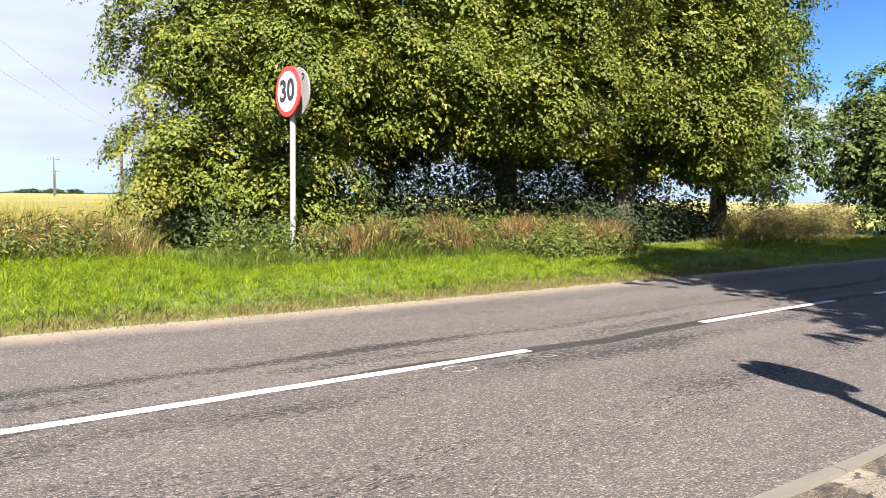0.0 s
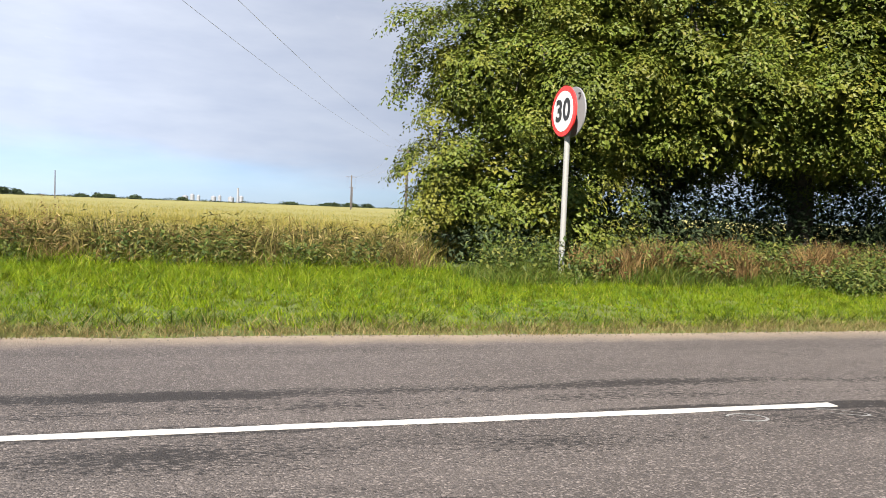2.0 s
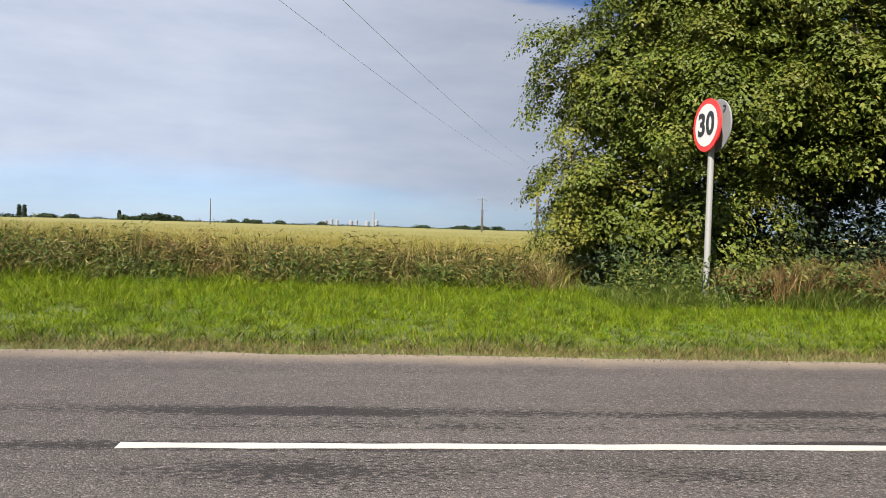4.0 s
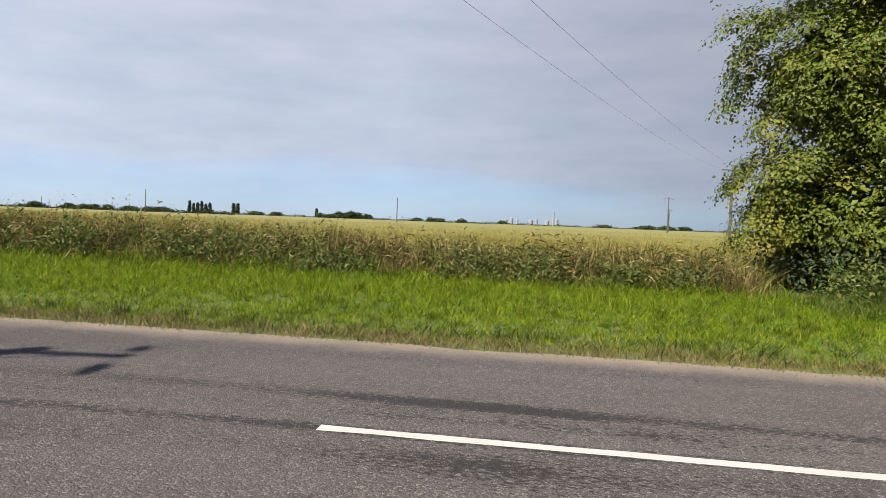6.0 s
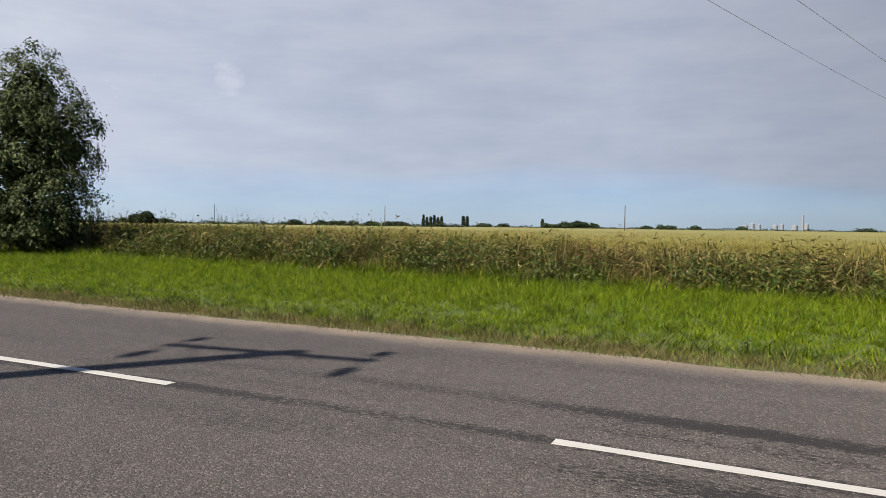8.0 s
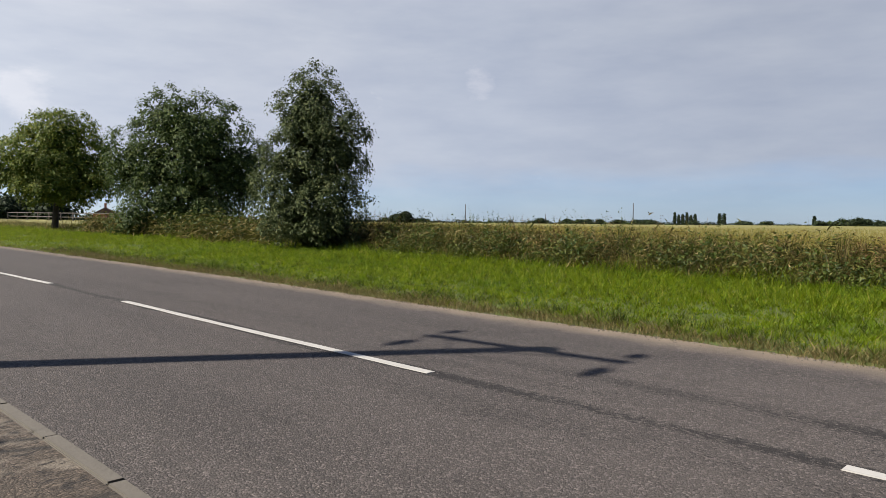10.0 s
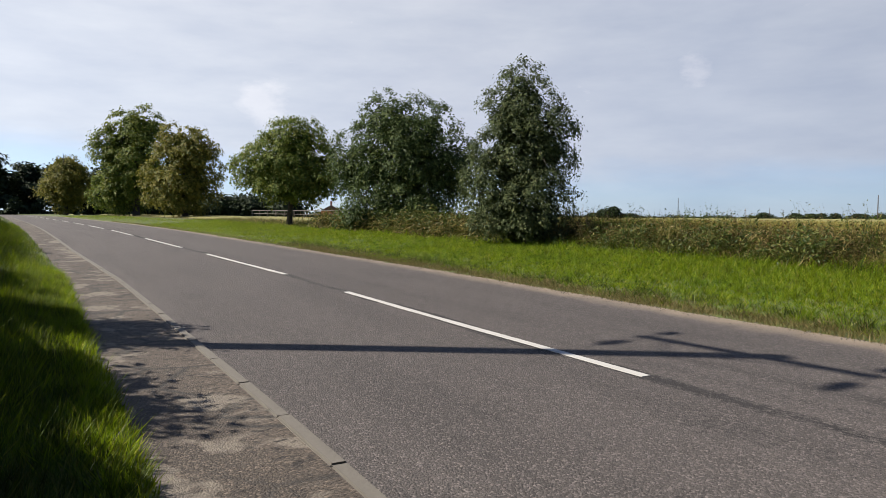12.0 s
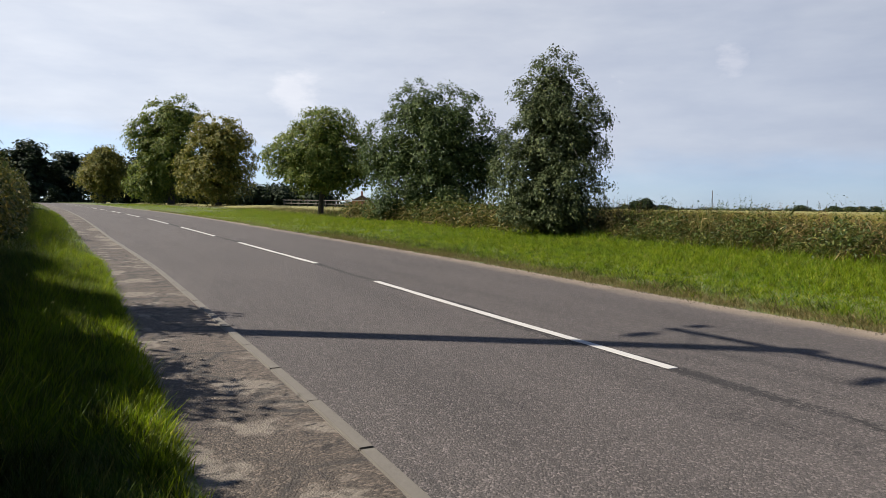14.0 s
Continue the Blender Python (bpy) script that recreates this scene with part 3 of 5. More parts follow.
def tree(at, lobes, clumps, per, spread, leaf, mat, seed, trunk_r, trunk_h, label, group="", stems=1, name="tree", hollow=0.45, slim=0.62, floor=0.05, limbs=7, droop=1.0, thick=0.24, puff=0.0, tall=0.8, gaps=0.12, core=0.5, ragged=0.5, sag=0.06, fit=(1.0, 1.0), shoots=0.12):
    """A tree: trunk with limbs, and a crown of many leaves in sprays. lobes: x y z and radii, from the foot."""
    rng = np.random.default_rng(seed)
    ob = thing(name, label, "tree", at, group)
    lobes = [(x * fit[0], y * fit[0], z * fit[1], a * fit[0], b * fit[0], c * fit[1]) for x, y, z, a, b, c in lobes]
    top = max(l[2] + 0.55 * l[5] for l in lobes)
    runs = []
    for k in range(stems):
        a = rng.uniform(0, 6.28)
        out = 0.0 if stems == 1 else trunk_r * 2.2
        foot = Vector((math.cos(a) * out, math.sin(a) * out, -0.08))
        pts = [foot + Vector((rng.normal(0, 0.035) * i + math.cos(a) * out * i * 0.5, rng.normal(0, 0.035) * i + math.sin(a) * out * i * 0.5, (top + 0.08) * i / 6)) for i in range(7)]
        runs.append((pts, [trunk_r * (1.25, 0.95, 0.82, 0.66, 0.48, 0.3, 0.08)[i] for i in range(7)]))
        for _ in range(limbs):
            l = lobes[int(rng.integers(len(lobes)))]
            i = int(rng.integers(2, 5))
            start = pts[i] if trunk_h < pts[i].z else Vector((pts[i].x, pts[i].y, trunk_h))
            end = Vector((l[0] + rng.normal(0, 0.4) * l[3], l[1] + rng.normal(0, 0.4) * l[4], max(l[2] + rng.normal(0.1, 0.35) * l[5], 0.5)))
            mid = start.lerp(end, 0.5) + Vector((0, 0, 0.25))
            runs.append(([start, mid, end], [trunk_r * 0.42, trunk_r * 0.24, trunk_r * 0.05]))
    v, f = tubes(runs, 8)
    part("trunk", mesh_of("trunk", v, f, BARK, True), BARK, ob)
    if puff:
        pts, way, inner = puffed(lobes, puff, per, rng, floor, ragged, tall, gaps, core, sag, shoots)
    else:
        pts, way = clumped(lobes, clumps, per, spread, rng, floor, hollow, droop, thick)
        inner = np.zeros(len(pts), bool)
        for l in lobes:
            inner |= (((pts - np.array(l[:3])) / np.array(l[3:6])) ** 2).sum(1) < 0.45
    size = leaf * rng.uniform(0.65, 1.35, len(pts))
    # inner leaves are enlarged to block the sky and darken the crown's inside
    size[inner] *= 1.85
    part("crown", leaf_mesh("crown", pts, way, size, rng, mat, slim, 0.26 if puff else 0.45), mat, ob)
    return ob


# ---- setting ----
def sheet(name, s, m, height, mat, kind_label, uv=False):
    S, M = np.meshgrid(s, m, indexing="ij")
    v = height(S, M).reshape(-1, 3)
    me = mesh_of(name, v, grid_faces(len(s), len(m))[:, ::-1], mat, True, np.stack([S.ravel(), M.ravel()], -1) if uv else None)
    return tagged(new(name, me), kind_label, name.replace("_", " "), kind="structure")


far = [60, 90, 140, 220, 400, 800, 1600, 3000]
S_LINES = np.array([-v for v in far[::-1]] + list(np.arange(-45, 60, 1.0)) + far + [70, 80, 110, 160])
S_LINES = np.unique(S_LINES)
M_LINES = np.array([-3000, -1200, -400, -150, -60, -30, -15, -9, -7.5, -6, -5.3, -4.6, -4.1, -3.62, -3.54, -3.1, -2.7, 0, 2.9, 3.1, 3.35, 3.6, 4.5, 6, 7.5, 9, 10.5, 12, 14, 20, 30, 60, 120, 250, 600, 1400, 3000.0])


def open_ground(S, M):
    p = on_ground(S, M)
    near = (np.abs(M) > 3.4) & (np.abs(M) < 14) & (np.abs(S) < 60)
    p[..., 2] += np.where(near, 0.01 * np.sin(S * 1.9 + M) * np.sin(M * 1.3 - S * 0.7), 0)
    return p


sheet("ground", S_LINES, M_LINES, open_ground, EARTH, "flat open ground of soil and grass thatch")
R_S = np.concatenate([np.arange(-90, -30, 3.0), np.arange(-30, 60, 0.5), np.arange(60, 240, 4.0)])
rng = np.random.default_rng(4)
far_edge = 3.2 + 0.05 * np.sin(R_S * 2.1) + rng.normal(0, 0.06, len(R_S)) - 0.12 * np.clip((np.abs(R_S) - 10) / 8, 0, 1)
R_M = np.linspace(-1, 1, 15)


def road_form(S, M):
    edge = np.interp(S, R_S, far_edge)
    m = np.where(M > 0, M * edge, -M * (kerb_m(S) + 0.04))
    p = place(S, m)
    p[..., 2] -= 0.012 * (m / 3) ** 2
    return p


S2, M2 = np.meshgrid(R_S, R_M, indexing="ij")
road_uv = np.stack([S2.ravel(), np.where(M2 > 0, M2 * np.interp(S2, R_S, far_edge), -M2 * (kerb_m(S2) + 0.04)).ravel()], -1)
road_mesh = mesh_of("road", road_form(S2, M2).reshape(-1, 3), grid_faces(len(R_S), len(R_M))[:, ::-1], ASPHALT, True, road_uv)
tagged(new("road", road_mesh), "worn grey asphalt road with broken dark strips", "road", kind="structure")
P_M = np.linspace(-3.70, -2.90, 8)
path_form = lambda S, M: place(S, M + np.where(M > -3.0, kerb_m(S) + 2.855, 0) + np.where(M < -3.5, 0.05 * np.sin(S * 3.1) + 0.03 * np.sin(S * 7.7), 0), 0.012 + 0.006 * np.sin(S * 2.3) * np.cos(M * 5))
sheet("pavement", R_S, P_M, path_form, PATH_TAR, "narrow cracked asphalt footpath beside the kerb", True)


def strip_mesh(name, s0, s1, m0, m1, dz, mat, steps=8, wobble=0.0, seed=0):
    rng = np.random.default_rng(seed)
    s = np.linspace(s0, s1, steps + 1)
    a = m0 + rng.normal(0, wobble, len(s))
    b = m1 + rng.normal(0, wobble, len(s))
    z = dz - 0.012 * (0.5 * (m0 + m1) / 3) ** 2
    top = np.concatenate([place(s, a, z), place(s, b, z)])
    low = top - np.array([0, 0, dz + 0.004])
    n = len(s)
    i = np.arange(n - 1)
    quads = [np.stack([i, i + n, i + n + 1, i + 1], -1)]
    quads.append(np.stack([i, i + 1, i + 1 + 2 * n, i + 2 * n], -1))
    quads.append(np.stack([i + n, i + 3 * n, i + 3 * n + 1, i + n + 1], -1))
    quads.append(np.array([[0, 2 * n, 3 * n, n], [n - 1, 2 * n - 1, 4 * n - 1, 3 * n - 1]]))
    return mesh_of(name, np.concatenate([top, low]), quads, mat)


dashes = [(-8.55, -11.75), (-13.1, -17.1), (-19.1, -23.1), (-25.1, -29.1)] + [(0, -5.86)] + [(9 * k, 9 * k - 6) for k in range(1, 14)]
for k, (s0, s1) in enumerate(dashes):
    tagged(new("road_marking", strip_mesh("road_marking", min(s0, s1), max(s0, s1), -0.045, 0.045, 0.005, PAINT, 16, 0.004, k)),
           "worn white painted dash of the centre line", "road marking", "centre line dashes", "structure")


def loop_mark(s, m, r, turn):
    """A small sprayed ring on the tarmac."""
    w = np.linspace(0.3, 5.6, 18)
    inner = np.stack([s + r * 1.6 * np.cos(w), m + r * np.sin(w + turn)], -1)
    outer = np.stack([s + (r * 1.6 + 0.02) * np.cos(w), m + (r + 0.02) * np.sin(w + turn)], -1)
    v = np.concatenate([place(inner[:, 0], inner[:, 1], 0.004), place(outer[:, 0], outer[:, 1], 0.004)])
    i = np.arange(17)
    me = mesh_of("spray_mark", v, np.stack([i, i + 1, i + 19, i + 18], -1), CHALK)
    tagged(new("spray_mark", me), "faded white sprayed loop on the road", "road marking", "spray marks", "structure")


loop_mark(-4.9, -0.22, 0.08, 0.2)
loop_mark(-5.75, -0.20, 0.09, 0.9)

# ---- trees over the road sign ----
def at_sm(s, m, dz=0.0):
    return tuple(float(v) for v in on_ground(s, m, dz))


GROVE = "grove beside the road sign"
tree(at_sm(-8.6, 11.8), [(-0.5, -0.2, 2.0, 2.25, 2.0, 2.1), (-0.8, -0.4, 4.6, 2.55, 2.2, 2.1), (0.5, -0.2, 7.3, 2.8, 2.5, 2.6), (1.2, 0.3, 10.0, 2.6, 2.4, 2.3), (-1.75, -0.7, 1.8, 1.25, 1.2, 1.4), (1.3, -1.3, 4.0, 1.7, 1.6, 1.6), (0.9, -1.0, 1.5, 1.4, 1.2, 1.1)],
     0, 240, 0.22, 0.082, LIME_LEAF, 11, 0.24, 1.2, "broad yellow-green tree with leaves down to the ground", GROVE, floor=0.5, puff=0.52, core=0.5, gaps=0.07, sag=0.3, tall=0.7, shoots=0.04)
tree(at_sm(-11.8, 11.3), [(0, -0.6, 5.4, 3.0, 2.9, 2.5), (0.2, -1.9, 4.3, 2.2, 1.7, 1.5), (0.2, 0.3, 8.8, 3.0, 3.0, 2.8), (-1.0, -1.6, 6.4, 2.2, 1.9, 1.9), (1.8, -1.7, 3.7, 1.5, 1.4, 1.2), (-0.9, -1.6, 3.3, 1.5, 1.2, 1.0), (0.2, 0.8, 3.0, 2.4, 1.3, 1.5)],
     0, 240, 0.22, 0.084, LIME_LEAF, 12, 0.28, 1.6, "tall yellow-green tree with a dark open underside", GROVE, floor=1.9, puff=0.56, core=0.5, gaps=0.07, sag=0.3, tall=0.7, shoots=0.04)
tree(at_sm(-15.2, 10.4), [(0, -0.5, 5.4, 3.0, 2.9, 2.5), (0.4, -2.0, 4.2, 2.3, 1.7, 1.5), (0.2, 0.3, 8.8, 3.0, 3.0, 2.8), (0.9, -1.7, 6.4, 2.2, 1.9, 1.9), (-1.4, -1.8, 3.9, 1.5, 1.4, 1.2), (0.9, -1.6, 3.4, 1.5, 1.2, 1.0), (0.2, 0.8, 3.0, 2.4, 1.3, 1.5)],
     0, 240, 0.22, 0.084, LIME_LEAF, 13, 0.30, 1.6, "tall yellow-green tree with a dark open underside", GROVE, floor=1.9, puff=0.56, core=0.5, gaps=0.07, sag=0.3, tall=0.7, shoots=0.04)
tree(at_sm(-18.8, 9.2), [(0.6, -0.3, 5.4, 3.2, 3.0, 2.6), (1.4, -0.8, 3.6, 2.4, 2.0, 1.6), (0.9, 0.3, 8.6, 3.2, 3.0, 2.9), (2.5, -0.4, 5.6, 1.6, 1.6, 1.5), (2.0, -0.2, 2.6, 1.6, 1.4, 1.4), (0.0, 0.8, 2.6, 2.2, 1.3, 1.5)],
     0, 220, 0.22, 0.09, LIME_LEAF, 14, 0.30, 1.4, "yellow-green tree shaded near the ground", GROVE, floor=1.6, puff=0.52, core=0.5, gaps=0.07, sag=0.3)
# darker leaves than its neighbours: the shade on this end is put into the colour
tree(at_sm(-23.6, 9.4), [(0.2, 0, 4.8, 2.7, 2.6, 2.6), (0.6, -0.8, 2.8, 2.0, 1.8, 1.5), (0.3, 0.3, 8.0, 2.6, 2.6, 2.8)],
     0, 120, 0.26, 0.12, DARK_LEAF, 16, 0.26, 1.2, "tree at the end of a grove, leaves coloured dark for shade", GROVE, floor=0.9, puff=0.5, sag=0.3)
tree(at_sm(-32.0, 7.6), [(0, 0, 3.2, 3.0, 2.8, 2.1), (0.3, -0.8, 1.7, 2.6, 2.2, 1.5), (0, 0.2, 4.6, 2.0, 2.0, 1.5)],
     0, 100, 0.34, 0.15, DARK_LEAF, 15, 0.22, 1.0, "green roadside tree in sun and shade", puff=0.52)
# trees behind the camera, whose shade lies on the road
for k, (s, m, h) in enumerate(((-8.9, -8.4, 14.6), (-13.8, -8.6, 16.0), (-19.8, -8.6, 15.2), (-26.0, -8.6, 15.0), (-32.0, -8.8, 14.5))):
    tree(at_sm(s, m), [(0, 0, h * 0.60, 3.3, 3.3, h * 0.34), (0.7, 0.9, h * 0.40, 2.8, 2.8, h * 0.22), (-0.4, 0.3, h * 0.80, 3.0, 3.0, h * 0.18)],
         560, 14, 0.36, 0.34, DARK_LEAF, 30 + k, 0.24, 1.8, "dark green hedgerow tree shading the road", "hedgerow trees", floor=2.0)

# ---- trees along the far verge ----
def on_spot(x, y):
    """A foot on the ground at x, y."""
    d = (x - ORIGIN[0], y - ORIGIN[1])
    s = d[0] * ALONG[0] + d[1] * ALONG[1]
    return x, y, float(ground_z(s, d[0] * ACROSS[0] + d[1] * ACROSS[1] - bend(s)))


tree(on_spot(-22.5, -1.0), [(0, 0, 0.7, 1.35, 1.5, 0.8), (0.1, 0, 1.3, 1.5, 1.6, 1.4), (0, 0, 2.9, 1.4, 1.5, 1.6), (0.1, -0.1, 4.5, 0.95, 0.95, 1.2), (0.2, -0.95, 2.0, 0.9, 1.0, 1.7), (0.3, 0.6, 3.3, 0.9, 1.1, 1.3), (0.2, -0.6, 3.9, 0.7, 0.8, 0.9)],
     0, 80, 0.12, 0.085, GREY_LEAF, 21, 0.12, 0.4, "tall narrow grey-green tree with trailing twigs", floor=0.02, puff=0.27, tall=1.15, core=0.7, fit=(0.94, 0.95), gaps=0.08, slim=0.45)
tree(on_spot(-32.8, -7.0), [(0, 0, 3.1, 2.2, 2.6, 1.9), (0.3, 0.5, 4.5, 1.7, 1.9, 1.5), (-0.5, -2.1, 3.2, 1.7, 1.6, 1.6), (-0.2, 2.0, 3.0, 1.6, 1.6, 1.6), (0, -0.9, 5.1, 1.3, 1.3, 1.3), (0, 0, 1.5, 2.2, 2.5, 1.3), (1.2, -1.8, 0.7, 1.0, 1.2, 0.8), (1.3, 1.2, 0.6, 1.0, 1.2, 0.7)],
     0, 75, 0.18, 0.115, DARK_LEAF, 22, 0.13, 0.7, "round dark green multi-stemmed tree", stems=3, floor=0.15, puff=0.38, tall=1.0, core=0.6, slim=0.5, fit=(1.0, 0.98))
tree(on_spot(-39.53, -15.33), [(0, 0, 3.9, 2.3, 2.4, 1.7), (0.3, 0.5, 5.1, 1.7, 1.7, 1.5), (-0.3, -1.7, 3.4, 1.7, 1.8, 1.6), (0.2, 1.9, 3.2, 1.6, 1.7, 1.5), (0.1, 0.1, 2.4, 2.0, 2.3, 1.2)],
     0, 75, 0.20, 0.125, FRESH_LEAF, 23, 0.15, 1.4, "round green tree on a short bare trunk", floor=1.15, puff=0.40, tall=0.95, core=0.5, fit=(1.0, 0.93))
tree(on_spot(-73.7, -41.1), [(0, 0, 4.6, 3.6, 3.9, 4.2), (0, -2.0, 4.0, 2.6, 2.6, 3.4), (0.3, 1.4, 7.6, 2.2, 2.2, 3.0), (0, -1.0, 8.6, 1.9, 1.9, 2.4)],
     0, 70, 0.42, 0.25, GOLD_LEAF, 24, 0.3, 1.2, "olive and gold dense roadside tree", puff=0.75, fit=(1.0, 0.92))
tree(on_spot(-87.1, -55.7), [(0, 0, 7.2, 4.4, 4.6, 5.6), (0, 0.4, 12.0, 3.2, 3.4, 3.2), (0.5, -2.4, 9.0, 3.0, 3.0, 3.4), (0.4, -2.0, 3.6, 3.4, 3.4, 3.2)],
     0, 70, 0.5, 0.30, FRESH_LEAF, 25, 0.4, 1.6, "tall green roadside tree", puff=0.9, fit=(1.0, 0.94))
tree(on_spot(-105.4, -80.0), [(0, 0, 4.6, 3.0, 3.3, 3.8), (0, 0, 7.4, 2.3, 2.3, 2.2)],
     420, 28, 0.55, 0.34, GOLD_LEAF, 26, 0.3, 1.4, "olive green tree where the road bends", droop=0.2, thick=0.42)


def far_row(spots, mat, name, label, group, leaf=0.9, clumps=70, spread=0.9, conical=False):
    """Distant trees of a row; spots: x, y, height, half-width."""
    for k, (x, y, h, w) in enumerate(spots):
        if conical:
            lobes = [(0, 0, h * 0.28, w, w, h * 0.28), (0, 0, h * 0.58, w * 0.85, w * 0.85, h * 0.28), (0, 0, h * 0.84, w * 0.5, w * 0.5, h * 0.17)]
        else:
            lobes = [(0, 0, h * 0.45, w, w, h * 0.45), (0, 0, h * 0.72, w * 0.7, w * 0.7, h * 0.28)]
        tree((x, y, 0.6), lobes, clumps, 16, spread, leaf, mat, 60 + k, h * 0.025, h * 0.1, label, group, name=name, floor=0.2, limbs=3, droop=0.2, thick=0.42)


def toward(azimuth, distance):
    a = radians(azimuth)
    return -math.sin(a) * distance, math.cos(a) * distance


far_row([(*toward(136.6 - k * 2.35, 205 + 8 * (k % 2)), 13.0 + (k * 7 % 5) * 0.7, 5.4) for k in range(6)], FAR_AND_SHADE_LEAF, "tree", "dark distant broad tree beyond the bend", "trees beyond the bend", 0.95, 200, 0.9)
far_row([(*toward(125.5 - k * 1.9, 150), 5.6 - 0.25 * k, 5.6) for k in range(8)], FAR_AND_SHADE_LEAF, "tree", "dark low tree behind the roadside trees", "low trees behind", 0.8, 120, 0.8)
far_row([(*toward(65.35 - k * 0.29, 700), 11.6 - (k * 5 % 3) * 1.4, 1.3) for k in range(6)] + [(*toward(62.15, 700), 10.5, 2.0), (*toward(61.85, 700), 11, 2.0), (*toward(55.86, 700), 8.5, 1.6)],
        FAR_AND_SHADE_LEAF, "poplar", "dark distant narrow poplar on the skyline", "skyline poplars", 0.7, 90, 0.28, True)
skyline = []
srng = np.random.default_rng(9)
for a in np.concatenate([srng.uniform(46, 76, 26), srng.uniform(51.6, 54.2, 7), srng.uniform(26, 45, 8), srng.uniform(84, 96, 6)]):
    big = 51.6 < a < 54.2
    skyline.append((*toward(a, 660 + srng.uniform(-40, 60)), srng.uniform(2.0, 3.6) + (2.6 if big else 0.0), srng.uniform(3.5, 7.5)))
far_row(skyline, FAR_AND_SHADE_LEAF, "bush", "dark distant bush on the skyline", "skyline bushes", 1.3, 22, 1.2)
lx, ly = toward(86.2, 300)
far_row([(lx, ly, 5.0, 3.0), (*toward(87.0, 310), 3.4, 3.2)], FAR_AND_SHADE_LEAF, "bush", "dark distant bush on the skyline", "skyline bushes", 0.8, 40, 0.8)


def far_hedge(az0, az1, dist, height, seed):
    """A low, broken hedge line near the skyline."""
    rng = np.random.default_rng(seed)
    n = int((az1 - az0) * 240)
    a = np.radians(rng.uniform(az0, az1, n))
    h = height * (0.6 + 0.4 * np.sin(a * 190) * np.sin(a * 71)) * rng.uniform(0, 1, n)
    at = np.stack([-np.sin(a) * dist, np.cos(a) * dist, 0.4 + h], -1) + rng.normal(0, 0.25, (n, 3))
    me = leaf_mesh("hedge", at, np.tile([[0, 0, 1.0]], (n, 1)), 0.9 * rng.uniform(0.6, 1.4, n), rng, FAR_AND_SHADE_LEAF)
    tagged(new("hedge", me), "low dark hedge line along the skyline", "hedge", kind="stuff")


far_hedge(62, 100, 420, 2.3, 91)
far_hedge(24, 62, 640, 2.2, 92)
far_hedge(100, 122, 240, 2.2, 93)
far_hedge(121, 137, 195, 4.5, 94)

# ---- road signs ----
def digits(text, height):
    """A bold numeral as a thin solid that faces +x."""
    curve = bpy.data.curves.new("numerals", "FONT")
    curve.body, curve.size, curve.align_x, curve.align_y = text, height / 0.72, "CENTER", "CENTER"
    curve.extrude, curve.offset, curve.space_character = 0.002, 0.018, 1.03
    temp = bpy.data.objects.new("numerals", curve)
    scene.collection.objects.link(temp)
    me = bpy.data.meshes.new_from_object(temp.evaluated_get(bpy.context.evaluated_depsgraph_get()))
    bpy.data.objects.remove(temp)
    me.transform(Matrix(((0, 0, 1, 0), (1, 0, 0, 0), (0, 1, 0, 0), (0, 0, 0, 1))))
    me.materials.clear()
    me.materials.append(SIGN_BLACK)
    return me


def road_sign(at, turn, R=0.465, zc=3.16):
    """A speed limit disc on a post, with a second disc facing the other way. Its face looks along +x."""
    ob = thing("road_sign", "round speed limit sign with red rim on grey post", "road sign", at, "speed limit signs", turn)
    v, f = tube([(0, 0, -0.3), (0, 0, 0.6), (0, 0, 2.0), (0, 0, zc + 0.36)], [0.055] * 4, 20)
    me = mesh_of("post", v, f, STEEL, True)
    part("post", me, STEEL, ob, "pale galvanised steel post")
    bm = bmesh.new()
    disc(bm, R, 0.035, (0.095, 0, zc), 56, 0.006)
    front = part("front_disc", bm, SIGN_RED, ob, "red-rimmed disc")
    bm = bmesh.new()
    disc(bm, R * 0.80, 0.006, (0.1165, 0, zc), 56)
    part("white_field", bm, SIGN_WHITE, front)
    for figure, y in (("3", -0.31), ("0", 0.31)):
        me = digits(figure, 0.84 * R)
        me.transform(Matrix.Translation((0.123, y * R, zc)))
        part("numeral", me, SIGN_BLACK, front)
    bm = bmesh.new()
    disc(bm, R, 0.03, (-0.095, 0, zc), 56, 0.006)
    part("back_disc", bm, SIGN_BACK, ob, "grey disc facing the other way")
    for z in (zc - 0.2, zc + 0.2):
        bm = bmesh.new()
        box(bm, (0.14, 0.30, 0.045), (0, 0, z), 0.006)
        part("bracket", bm, STEEL, ob)
    bm = bmesh.new()
    box(bm, (0.04, 0.04, 0.035), (-0.045, 0.30, zc + 0.3), 0.006)
    part("clamp", bm, SIGN_BLACK, ob, "small dark clamp")
    return ob


sign_turn = math.degrees(HEADING) + 1.5
sign = road_sign((-2.82, 13.48, 0.08), sign_turn)
road_sign((3.15, 2.16, 0.06), sign_turn + 180, 0.36, 2.9)


# ---- utility line ----
LINE = [(-6.13, -7.48, 0.45), (-34.0, 76.0, 0.1), (-77.5, 143.0, 0.1), (-122.0, 226.0, 0.1)]


